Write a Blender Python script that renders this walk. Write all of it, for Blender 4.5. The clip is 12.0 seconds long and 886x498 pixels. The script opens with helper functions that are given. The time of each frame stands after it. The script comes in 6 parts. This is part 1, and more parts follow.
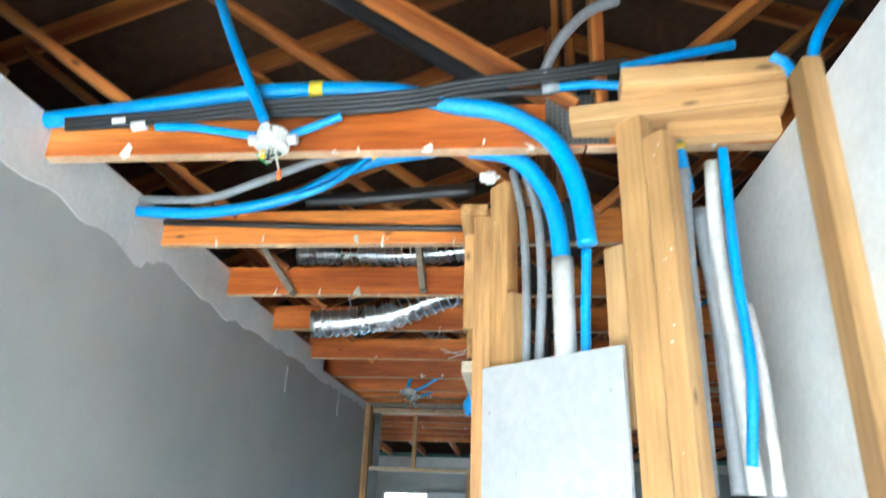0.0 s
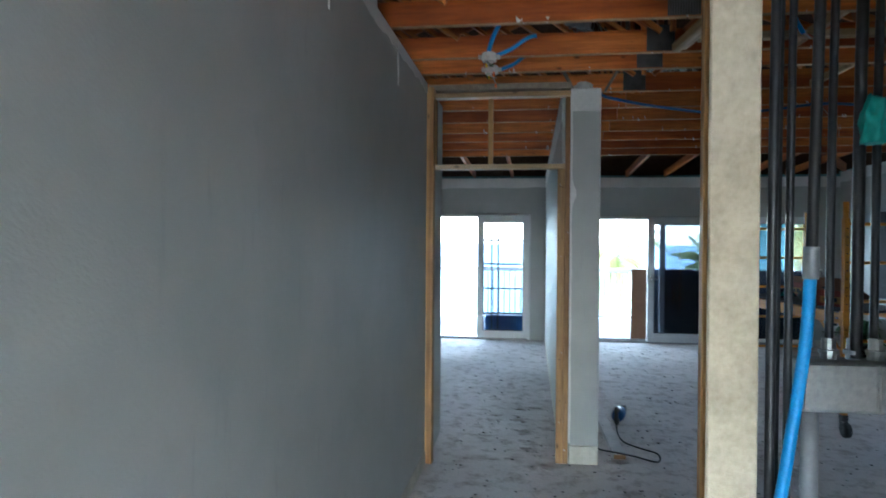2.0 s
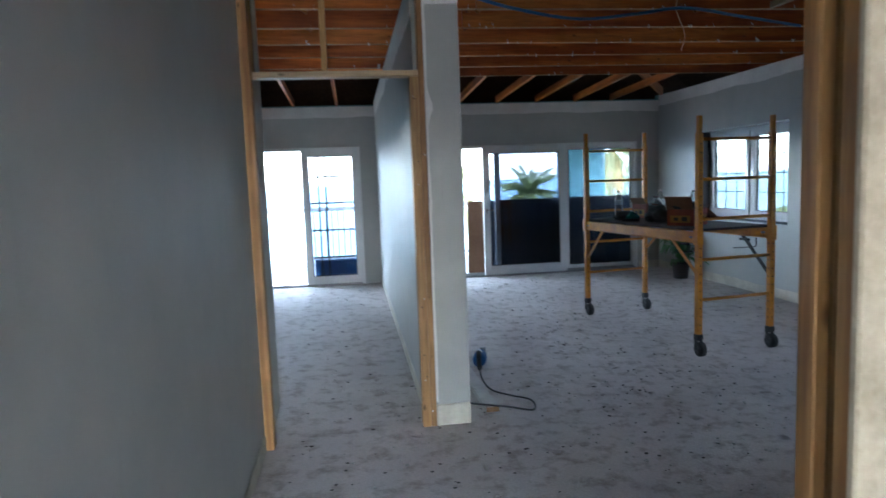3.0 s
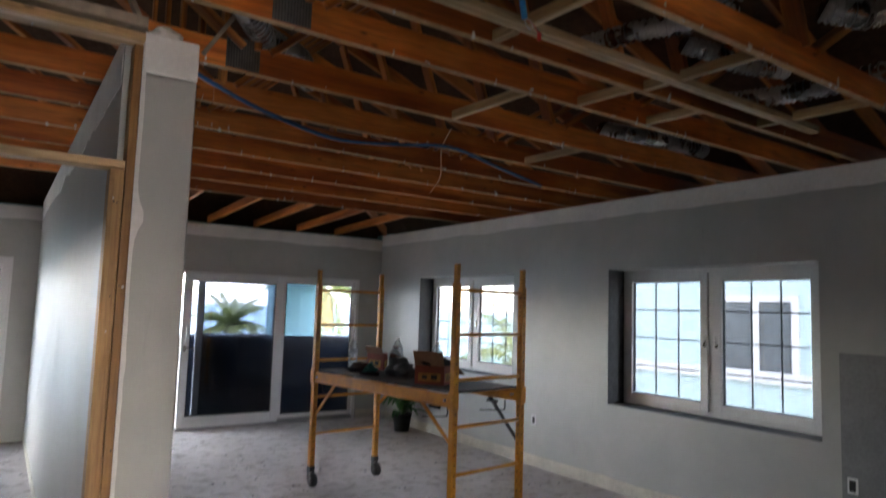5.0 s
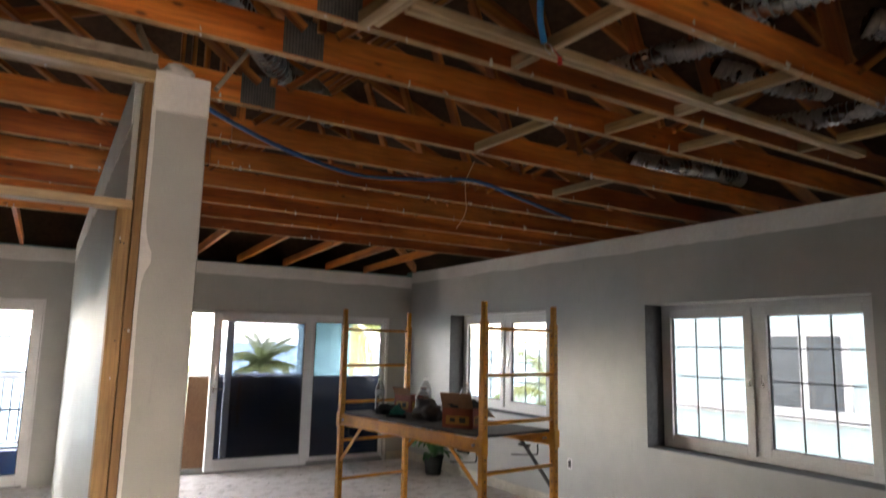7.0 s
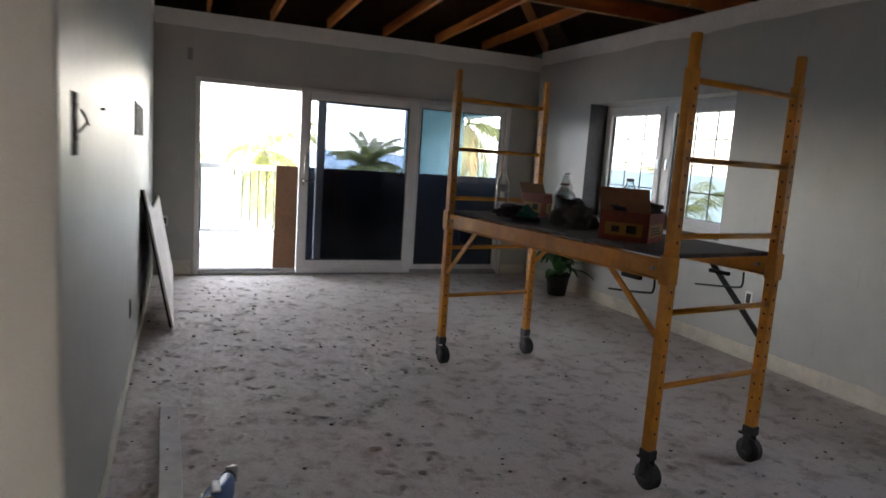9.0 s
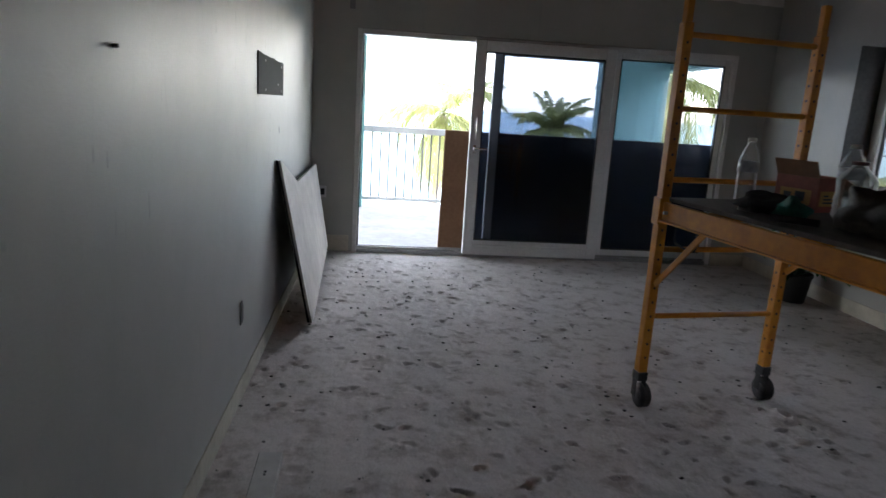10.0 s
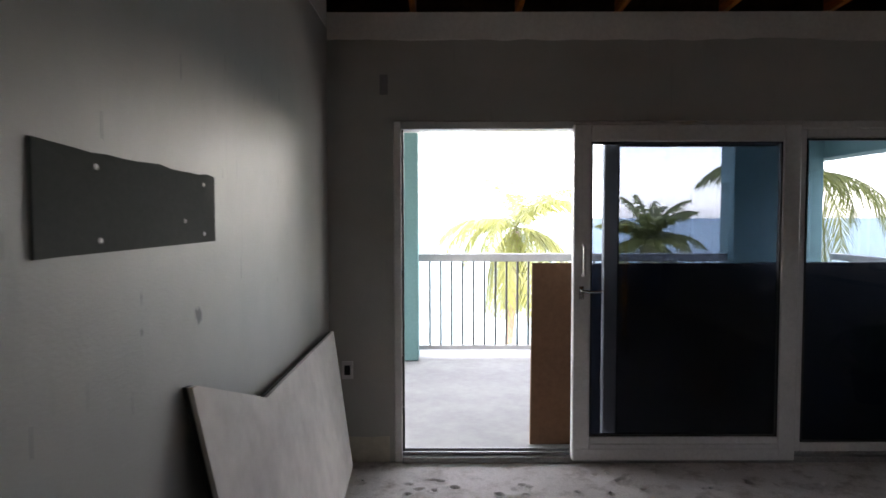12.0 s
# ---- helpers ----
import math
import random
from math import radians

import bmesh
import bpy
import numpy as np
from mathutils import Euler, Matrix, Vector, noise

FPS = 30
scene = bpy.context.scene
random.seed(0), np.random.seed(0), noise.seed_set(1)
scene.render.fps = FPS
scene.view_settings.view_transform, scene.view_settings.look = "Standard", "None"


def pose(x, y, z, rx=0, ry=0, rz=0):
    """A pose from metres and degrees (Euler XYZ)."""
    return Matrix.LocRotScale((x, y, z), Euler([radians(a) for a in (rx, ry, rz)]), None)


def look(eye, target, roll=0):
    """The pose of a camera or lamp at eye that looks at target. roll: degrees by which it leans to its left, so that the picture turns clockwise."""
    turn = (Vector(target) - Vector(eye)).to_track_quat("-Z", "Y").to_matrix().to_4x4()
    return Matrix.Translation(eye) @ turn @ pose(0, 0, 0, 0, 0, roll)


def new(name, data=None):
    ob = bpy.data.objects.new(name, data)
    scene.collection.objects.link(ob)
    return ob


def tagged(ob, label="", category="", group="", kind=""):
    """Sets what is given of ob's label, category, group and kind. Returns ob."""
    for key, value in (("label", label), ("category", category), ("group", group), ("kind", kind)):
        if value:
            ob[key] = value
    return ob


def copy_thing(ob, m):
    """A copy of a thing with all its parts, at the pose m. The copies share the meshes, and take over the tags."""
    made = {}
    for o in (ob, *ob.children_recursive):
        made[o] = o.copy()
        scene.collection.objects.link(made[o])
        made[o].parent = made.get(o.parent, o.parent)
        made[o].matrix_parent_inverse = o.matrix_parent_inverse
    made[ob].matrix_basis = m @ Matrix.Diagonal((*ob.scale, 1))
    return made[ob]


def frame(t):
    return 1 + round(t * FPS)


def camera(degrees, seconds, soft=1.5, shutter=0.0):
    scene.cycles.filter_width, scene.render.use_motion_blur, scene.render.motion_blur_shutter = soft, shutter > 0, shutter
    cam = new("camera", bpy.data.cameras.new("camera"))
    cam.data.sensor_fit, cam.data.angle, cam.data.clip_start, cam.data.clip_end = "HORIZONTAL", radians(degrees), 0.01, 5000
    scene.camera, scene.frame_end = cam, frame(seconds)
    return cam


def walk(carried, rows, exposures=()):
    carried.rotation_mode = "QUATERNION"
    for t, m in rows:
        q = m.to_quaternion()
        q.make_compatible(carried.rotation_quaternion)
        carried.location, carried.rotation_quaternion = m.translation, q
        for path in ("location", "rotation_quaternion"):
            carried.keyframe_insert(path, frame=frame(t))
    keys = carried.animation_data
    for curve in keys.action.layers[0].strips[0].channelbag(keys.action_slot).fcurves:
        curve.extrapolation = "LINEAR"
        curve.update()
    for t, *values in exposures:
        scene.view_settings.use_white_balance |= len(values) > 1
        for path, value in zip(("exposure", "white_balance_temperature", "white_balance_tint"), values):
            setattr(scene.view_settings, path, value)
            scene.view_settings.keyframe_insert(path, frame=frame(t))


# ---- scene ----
cam = camera(68.2, 12.0, soft=1.5, shutter=0.3)
PATH = [
    (0, (0.19, 0.264, 1.92), (-0.009, 2.116, 2.649), 2.0),
    (0.3, (0.136, 0.403, 1.877), (-0.159, 2.29, 2.471), 3.3),
    (0.5, (0.056, 0.481, 1.836), (-0.279, 2.378, 2.372), 3.1),
    (0.8, (-0.031, 0.676, 1.824), (-0.307, 2.612, 2.245), 1.5),
    (1, (-0.084, 0.842, 1.791), (-0.357, 2.792, 2.143), 1.9),
    (1.2, (-0.144, 1.021, 1.766), (-0.391, 2.984, 2.06), 1.6),
    (1.5, (-0.208, 1.473, 1.749), (-0.58, 3.43, 1.934), -0.0),
    (2, (-0.401, 1.781, 1.649), (-0.671, 3.762, 1.629), 0.4),
    (2.3, (-0.515, 2.11, 1.6), (-0.515, 4.105, 1.515), -0.4),
    (2.5, (-0.551, 2.261, 1.573), (-0.463, 4.256, 1.457), -0.9),
    (3, (-0.605, 2.695, 1.569), (-0.333, 4.666, 1.361), -2.1),
    (3.2, (-0.601, 2.907, 1.518), (-0.196, 4.85, 1.272), -1.0),
    (4.8, (-0.499, 3.841, 1.671), (0.576, 5.527, 1.698), 1.7),
    (5, (-0.549, 3.829, 1.679), (0.565, 5.48, 1.864), 1.8),
    (5.5, (-0.56, 3.83, 1.749), (0.555, 5.44, 2.155), 1.6),
    (6, (-0.571, 3.84, 1.789), (0.497, 5.433, 2.357), 0.8),
    (6.5, (-0.53, 3.81, 1.782), (0.511, 5.413, 2.369), 1.2),
    (7, (-0.412, 3.928, 1.701), (0.605, 5.625, 1.993), 1.3),
    (7.2, (-0.354, 3.94, 1.669), (0.637, 5.667, 1.858), 1.6),
    (8.8, (0.218, 5.333, 1.461), (0.931, 7.185, 1.211), 3.9),
    (9, (0.277, 5.539, 1.441), (1.021, 7.375, 1.163), 3.9),
    (9.2, (0.388, 5.766, 1.456), (1.125, 7.591, 1.101), 1.7),
    (9.5, (0.486, 6.078, 1.422), (1.053, 7.956, 1.033), 2.0),
    (10, (0.602, 6.669, 1.441), (0.818, 8.611, 1.017), 3.6),
    (10.5, (0.677, 7.219, 1.437), (0.909, 9.159, 1.01), 1.5),
    (11, (0.695, 7.866, 1.485), (0.691, 9.833, 1.121), -0.0),
    (11.5, (0.716, 8.416, 1.539), (0.65, 10.413, 1.465), -0.6),
    (12, (0.71, 9.002, 1.519), (0.706, 10.999, 1.422), -0.1),
]
EXPOSURES = [(0.0, 6.45, 5300, 0), (0.5, 6.3, 5400, 0), (1.0, 6.0, 5600, -2), (1.5, 5.7, 5250, 3), (2.0, 5.5, 5300, 4), (2.5, 5.5, 5250, 4), (3.0, 5.55, 5450, 10), (5.0, 5.7, 6700, 20), (5.5, 6.0, 7700, 22), (6.0, 6.2, 8300, 22), (6.5, 6.25, 8300, 22), (7.0, 6.05, 7700, 22), (9.0, 5.2, 7100, 21), (10.0, 4.63, 6600, 18), (11.0, 4.36, 6700, 20), (12.0, 4.12, 7200, 23)]
walk(cam, [(t, look(eye, target, roll)) for t, eye, target, roll in PATH], EXPOSURES)
SKY = 0.15
NX, NWIN = 13.0, (-3.5, 0.2, 10.98, 15.6)

# ---- light ----
world = bpy.data.worlds.new("sky")
scene.world = world
world.use_nodes = True
wn = world.node_tree.nodes
sky = wn.new("ShaderNodeTexSky")
sky.sky_type, sky.sun_disc = "NISHITA", False
sky.sun_elevation, sky.sun_rotation = radians(46), radians(166)
sky.air_density, sky.dust_density, sky.altitude = 1.2, 0.9, 0.0
wn["Background"].inputs["Strength"].default_value = SKY
haze = wn.new("ShaderNodeHueSaturation")
haze.inputs["Saturation"].default_value = 0.5
world.node_tree.links.new(sky.outputs[0], haze.inputs["Color"])
world.node_tree.links.new(haze.outputs[0], wn["Background"].inputs["Color"])
sun_data = bpy.data.lights.new("sun", "SUN")
sun_data.energy, sun_data.angle, sun_data.color = 0.85, radians(3), (1.0, 0.95, 0.87)
sun = new("sun", sun_data)
sun.matrix_world = look((7, -28, 30), (0, 0, 0))
# ---- materials ----


def tree(name):
    m = bpy.data.materials.new(name)
    m.use_nodes = True
    t = m.node_tree
    return m, t, t.nodes, t.links, t.nodes["Principled BSDF"]


def coords(t, scale=(1, 1, 1), shuffle=False):
    co = t.nodes.new("ShaderNodeTexCoord")
    mp = t.nodes.new("ShaderNodeMapping")
    mp.inputs["Scale"].default_value = scale
    t.links.new(co.outputs["Object"], mp.inputs["Vector"])
    if shuffle:
        info = t.nodes.new("ShaderNodeObjectInfo")
        mul = t.nodes.new("ShaderNodeMath")
        mul.operation, mul.inputs[1].default_value = "MULTIPLY", 37.0
        t.links.new(info.outputs["Random"], mul.inputs[0])
        t.links.new(mul.outputs[0], mp.inputs["Location"])
    return mp.outputs["Vector"]


def grain(t, vec, scale, detail=5, rough=0.6):
    n = t.nodes.new("ShaderNodeTexNoise")
    n.inputs["Scale"].default_value, n.inputs["Detail"].default_value, n.inputs["Roughness"].default_value = scale, detail, rough
    t.links.new(vec, n.inputs["Vector"])
    return n.outputs["Fac"]


def ramp(t, fac, stops):
    r = t.nodes.new("ShaderNodeValToRGB")
    while len(r.color_ramp.elements) < len(stops):
        r.color_ramp.elements.new(0.5)
    for e, (p, c) in zip(r.color_ramp.elements, stops):
        e.position, e.color = p, (*c, 1)
    t.links.new(fac, r.inputs[0])
    return r.outputs[0]


def blend(t, kind, fac, a, b):
    m = t.nodes.new("ShaderNodeMix")
    m.data_type, m.blend_type = "RGBA", kind
    for socket, value in ((m.inputs[0], fac), (m.inputs[6], a), (m.inputs[7], b)):
        if isinstance(value, bpy.types.NodeSocket):
            t.links.new(value, socket)
        else:
            socket.default_value = value if isinstance(value, float) else (*value, 1)
    return m.outputs[2]


def relief(t, bsdf, height, strength, distance):
    b = t.nodes.new("ShaderNodeBump")
    b.inputs["Strength"].default_value, b.inputs["Distance"].default_value = strength, distance
    t.links.new(height, b.inputs["Height"])
    t.links.new(b.outputs[0], bsdf.inputs["Normal"])


def surface(name, dark, light, rough=0.6, fine=60.0, coarse=2.0, bump=0.25, depth=0.002, metal=0.0, stain=0.35, shuffle=False, spread=(0.3, 0.7)):
    """Plain material: fine grain, coarse stains, relief, uneven gloss."""
    m, t, nodes, links, bsdf = tree(name)
    vec = coords(t, shuffle=shuffle)
    a = grain(t, vec, fine)
    b = grain(t, vec, coarse, 4)
    base = ramp(t, a, [(spread[0], dark), (spread[1], light)])
    spots = ramp(t, b, [(0.35, tuple(c * 0.72 for c in dark)), (0.65, light)])
    links.new(blend(t, "MIX", stain, base, spots), bsdf.inputs["Base Color"])
    gloss = ramp(t, b, [(0.3, (max(rough - 0.08, 0.03),) * 3), (0.7, (min(rough + 0.1, 1),) * 3)])
    links.new(gloss, bsdf.inputs["Roughness"])
    bsdf.inputs["Metallic"].default_value = metal
    if bump:
        relief(t, bsdf, a, bump, depth)
    return m


def timber(name, dark, mid, light, rough=0.55, streak=0.75):
    """Sawn softwood with grain along local X, knots and piece-to-piece change."""
    m, t, nodes, links, bsdf = tree(name)
    vec = coords(t, (0.9, 14, 14), shuffle=True)
    fine = grain(t, vec, 5.0, 8, 0.65)
    rings = nodes.new("ShaderNodeTexWave")
    rings.wave_type, rings.bands_direction = "BANDS", "Y"
    rings.inputs["Scale"].default_value, rings.inputs["Distortion"].default_value, rings.inputs["Detail"].default_value = 0.5, 7.0, 3.0
    rings.inputs["Detail Scale"].default_value = 0.8
    links.new(coords(t, (0.8, 10, 10), shuffle=True), rings.inputs["Vector"])
    base = ramp(t, rings.outputs["Fac"], [(0.1, dark), (0.5, mid), (0.95, light)])
    col = blend(t, "MULTIPLY", streak, base, ramp(t, fine, [(0.33, (0.55, 0.47, 0.4)), (0.58, (1.1, 1.08, 1.05))]))
    col = blend(t, "MULTIPLY", 0.75, col, ramp(t, grain(t, coords(t, (1.2, 1.5, 1.5), True), 1.3, 3), [(0.3, (0.62, 0.55, 0.5)), (0.62, (1.12, 1.06, 1.0))]))
    v = nodes.new("ShaderNodeTexVoronoi")
    v.inputs["Scale"].default_value = 4.4
    links.new(coords(t, (1, 2.4, 2.4), True), v.inputs["Vector"])
    col = blend(t, "MIX", ramp(t, v.outputs["Distance"], [(0.05, (0.85,) * 3), (0.12, (0, 0, 0))]), col, tuple(c * 0.3 for c in dark))
    info = nodes.new("ShaderNodeObjectInfo")
    col = blend(t, "MULTIPLY", 1.0, col, ramp(t, info.outputs["Random"], [(0.0, (0.72, 0.7, 0.68)), (1.0, (1.12, 1.08, 1.05))]))
    links.new(col, bsdf.inputs["Base Color"])
    bsdf.inputs["Roughness"].default_value = rough
    relief(t, bsdf, fine, 0.35, 0.003)
    return m


def pane_glass(name, tint, gloss=1.0):
    m, t, nodes, links, bsdf = tree(name)
    nodes.remove(bsdf)
    clear, shine, edge, power, mix = (nodes.new("ShaderNode" + k) for k in ("BsdfTransparent", "BsdfGlossy", "LayerWeight", "Math", "MixShader"))
    clear.inputs[0].default_value = (*tint, 1)
    shine.inputs["Roughness"].default_value = 0.02
    power.operation, power.inputs[1].default_value = "POWER", 4.0
    links.new(edge.outputs["Facing"], power.inputs[0])
    soft = nodes.new("ShaderNodeMath")
    soft.operation, soft.inputs[1].default_value, soft.inputs[2].default_value = "MULTIPLY_ADD", 0.5 * gloss, 0.03 * gloss
    links.new(power.outputs[0], soft.inputs[0])
    links.new(soft.outputs[0], mix.inputs[0])
    links.new(clear.outputs[0], mix.inputs[1])
    links.new(shine.outputs[0], mix.inputs[2])
    links.new(mix.outputs[0], nodes["Material Output"].inputs["Surface"])
    return m


def bottle_plastic(name):
    """Thin wrinkled clear plastic, milky towards its edges."""
    m, t, nodes, links, bsdf = tree(name)
    bsdf.inputs["Base Color"].default_value = (0.9, 0.91, 0.92, 1)
    bsdf.inputs["Roughness"].default_value = 0.12
    relief(t, bsdf, grain(t, coords(t), 55, 3), 0.5, 0.006)
    clear, mix, edge, amount = (nodes.new("ShaderNode" + k) for k in ("BsdfTransparent", "MixShader", "LayerWeight", "Math"))
    clear.inputs[0].default_value = (0.93, 0.95, 0.96, 1)
    amount.operation, amount.inputs[1].default_value, amount.inputs[2].default_value = "MULTIPLY_ADD", 0.5, 0.1
    links.new(edge.outputs["Facing"], amount.inputs[0])
    links.new(amount.outputs[0], mix.inputs[0])
    links.new(clear.outputs[0], mix.inputs[1])
    links.new(bsdf.outputs[0], mix.inputs[2])
    links.new(mix.outputs[0], nodes["Material Output"].inputs["Surface"])
    return m


def wall_paint(name, tone, rough):
    """Satin wall paint with roller texture, scuffs and drips."""
    m, t, nodes, links, bsdf = tree(name)
    vec = coords(t)
    broad = grain(t, vec, 0.9, 4)
    scuff = grain(t, coords(t, (9, 9, 1.2)), 2.2, 6, 0.7)
    col = blend(t, "MULTIPLY", 1.0, tone, ramp(t, broad, [(0.3, (0.87, 0.885, 0.86)), (0.7, (1.05, 1.035, 1.01))]))
    col = blend(t, "MULTIPLY", 1.0, col, ramp(t, grain(t, vec, 3.5, 4), [(0.35, (0.94, 0.945, 0.93)), (0.65, (1.02, 1.015, 1.0))]))
    col = blend(t, "MIX", ramp(t, scuff, [(0.6, (0, 0, 0)), (0.74, (0.35,) * 3)]), col, tuple(c * 0.6 for c in tone))
    links.new(col, bsdf.inputs["Base Color"])
    links.new(ramp(t, broad, [(0.3, (rough - 0.06,) * 3), (0.7, (rough + 0.09,) * 3)]), bsdf.inputs["Roughness"])
    wave = blend(t, "MIX", 0.6, ramp(t, grain(t, vec, 110, 3), [(0.2, (0, 0, 0)), (0.8, (1, 1, 1))]), ramp(t, grain(t, coords(t, (1.6, 1.6, 0.45)), 2.6, 4), [(0.2, (0, 0, 0)), (0.8, (1, 1, 1))]))
    relief(t, bsdf, wave, 0.3, 0.006)
    return m


GREY_WALL = wall_paint("grey_wall_paint", (0.43, 0.435, 0.425), 0.48)
BARE = surface("bare_drywall", (0.66, 0.65, 0.62), (0.78, 0.77, 0.74), 0.8, 40, 3, 0.2, 0.001, stain=0.3)
CREAM = surface("cream_scraped_strip", (0.5, 0.47, 0.38), (0.66, 0.63, 0.53), 0.8, 25, 4, 0.5, 0.003, stain=0.5)
BOARD_WHITE = surface("white_drywall_face", (0.41, 0.41, 0.4), (0.49, 0.49, 0.48), 0.75, 30, 2.5, 0.1, 0.001, stain=0.2)
GREENBOARD = surface("green_moisture_board", (0.04, 0.05, 0.045), (0.06, 0.07, 0.062), 0.9, 80, 5, 0.15, 0.001)
TRUSS_WOOD = timber("orange_truss_wood", (0.44, 0.115, 0.017), (0.68, 0.205, 0.033), (0.8, 0.3, 0.062), 0.42)
# Pale underside tone: floor bounce put into the colour, plus plaster traces.
BOUNCE_PALE = surface("bounce_lit_timber_edge", (0.4, 0.22, 0.1), (0.62, 0.44, 0.27), 0.85, 30, 5, 0.4, 0.003, stain=0.5, shuffle=True)
# Darker copy of the truss wood; attic shade is put into the colour.
SHADED_TRUSS_WOOD = timber("shaded_truss_wood", (0.34, 0.11, 0.022), (0.52, 0.185, 0.038), (0.63, 0.26, 0.062))
STUD_WOOD = timber("stud_wood", (0.34, 0.18, 0.058), (0.45, 0.26, 0.092), (0.53, 0.335, 0.135))
PALE_WOOD = timber("pale_new_wood", (0.46, 0.33, 0.17), (0.6, 0.46, 0.27), (0.68, 0.55, 0.36))
POST_WOOD = timber("yellow_post_wood", (0.55, 0.345, 0.14), (0.62, 0.405, 0.175), (0.67, 0.455, 0.21), 0.6, 0.4)
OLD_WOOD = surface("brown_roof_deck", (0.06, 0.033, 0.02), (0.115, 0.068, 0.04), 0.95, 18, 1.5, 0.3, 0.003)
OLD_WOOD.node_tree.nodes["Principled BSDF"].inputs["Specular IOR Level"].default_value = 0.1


def toothed_plate():
    """Galvanised truss plate with rows of punched teeth."""
    m, t, nodes, links, bsdf = tree("dull_galvanised_plate")
    v = nodes.new("ShaderNodeTexVoronoi")
    v.inputs["Scale"].default_value, v.inputs["Randomness"].default_value = 75.0, 0.15
    links.new(coords(t, (1, 0.02, 1)), v.inputs["Vector"])
    base = ramp(t, grain(t, coords(t), 12, 5), [(0.3, (0.085, 0.085, 0.08)), (0.7, (0.16, 0.16, 0.15))])
    links.new(blend(t, "MIX", ramp(t, v.outputs["Distance"], [(0.2, (0.9,) * 3), (0.34, (0, 0, 0))]), base, (0.012, 0.012, 0.012)), bsdf.inputs["Base Color"])
    bsdf.inputs["Roughness"].default_value, bsdf.inputs["Metallic"].default_value = 0.6, 0.4
    relief(t, bsdf, v.outputs["Distance"], 0.6, 0.003)
    return m


PLATE = toothed_plate()
FOIL = surface("silver_duct_foil", (0.34, 0.34, 0.345), (0.56, 0.56, 0.56), 0.26, 50, 8, 0.4, 0.003, metal=1.0)
WIRE = surface("galvanised_wire", (0.3, 0.3, 0.3), (0.42, 0.42, 0.42), 0.4, 60, 8, 0.0, metal=0.8)
WIRE_LIGHT = surface("bright_wire", (0.6, 0.6, 0.6), (0.8, 0.8, 0.8), 0.4, 60, 8, 0.0, metal=0.3)
BLUE = surface("blue_plastic_tube", (0.015, 0.25, 0.64), (0.045, 0.37, 0.82), 0.4, 90, 4, 0.1, 0.001, stain=0.2)
BLACK = surface("black_cable_sheath", (0.012, 0.012, 0.013), (0.03, 0.03, 0.03), 0.45, 60, 5, 0.1, 0.001)
GREYPIPE = surface("grey_plastic_pipe", (0.24, 0.25, 0.26), (0.34, 0.35, 0.36), 0.45, 60, 5, 0.1, 0.001)
WHITEPIPE = surface("dusty_white_pipe", (0.5, 0.48, 0.44), (0.72, 0.7, 0.66), 0.6, 40, 6, 0.2, 0.001, stain=0.5)
STEEL = surface("zinc_box_steel", (0.3, 0.31, 0.31), (0.5, 0.5, 0.49), 0.4, 70, 5, 0.1, 0.001, metal=0.85)
YELLOW_TAPE = surface("yellow_tape", (0.7, 0.5, 0.02), (0.85, 0.65, 0.05), 0.5)
ORANGE = surface("orange_wire_nut", (0.75, 0.12, 0.01), (0.85, 0.2, 0.03), 0.5)
RED = surface("red_wire_nut", (0.5, 0.02, 0.015), (0.65, 0.05, 0.03), 0.5)
PLASTER = surface("plaster_crumbs", (0.6, 0.58, 0.53), (0.82, 0.8, 0.76), 0.9, 30, 6, 0.6, 0.004)
JAMB = surface("beige_sprayed_jamb", (0.42, 0.34, 0.23), (0.62, 0.54, 0.4), 0.85, 45, 6, 0.9, 0.004, stain=0.45)
PVC = surface("white_pvc_frame", (0.62, 0.62, 0.61), (0.74, 0.74, 0.73), 0.38, 50, 3, 0.05, 0.0005, stain=0.25)
GASKET = surface("black_gasket", (0.012, 0.012, 0.012), (0.025, 0.025, 0.025), 0.6)
ALU = surface("grey_threshold_metal", (0.24, 0.24, 0.24), (0.42, 0.42, 0.41), 0.45, 50, 6, 0.1, 0.001, metal=0.7)
CHROME = surface("brushed_handle_metal", (0.5, 0.5, 0.5), (0.65, 0.65, 0.65), 0.25, 90, 5, 0.0, metal=1.0)
DOOR_GLASS = pane_glass("tinted_door_glass", (0.5, 0.53, 0.58), 0.9)
WIN_GLASS = pane_glass("window_glass", (0.36, 0.375, 0.38), 0.6)
SCAF = surface("worn_yellow_paint", (0.52, 0.18, 0.008), (0.74, 0.31, 0.016), 0.42, 35, 6, 0.2, 0.001, stain=0.55)
SCAF_DECK = surface("dark_plywood_deck", (0.05, 0.045, 0.04), (0.12, 0.11, 0.1), 0.8, 30, 4, 0.3, 0.002, stain=0.5)
RUBBER = surface("black_wheel_rubber", (0.015, 0.015, 0.016), (0.04, 0.04, 0.04), 0.7, 50, 8, 0.2, 0.001)
TEAL = surface("teal_balcony_paint", (0.13, 0.28, 0.28), (0.17, 0.33, 0.33), 0.7, 40, 1.5, 0.15, 0.001, stain=0.25)
RAIL_WHITE = surface("white_railing_paint", (0.55, 0.55, 0.54), (0.66, 0.66, 0.65), 0.5, 40, 3, 0.05, 0.001)
# White bars drawn grey: their backlit shade is put into the colour.
BACKLIT_BAR = surface("backlit_railing_bar", (0.10, 0.10, 0.10), (0.15, 0.15, 0.145), 0.5, 40, 3, 0.05, 0.001)
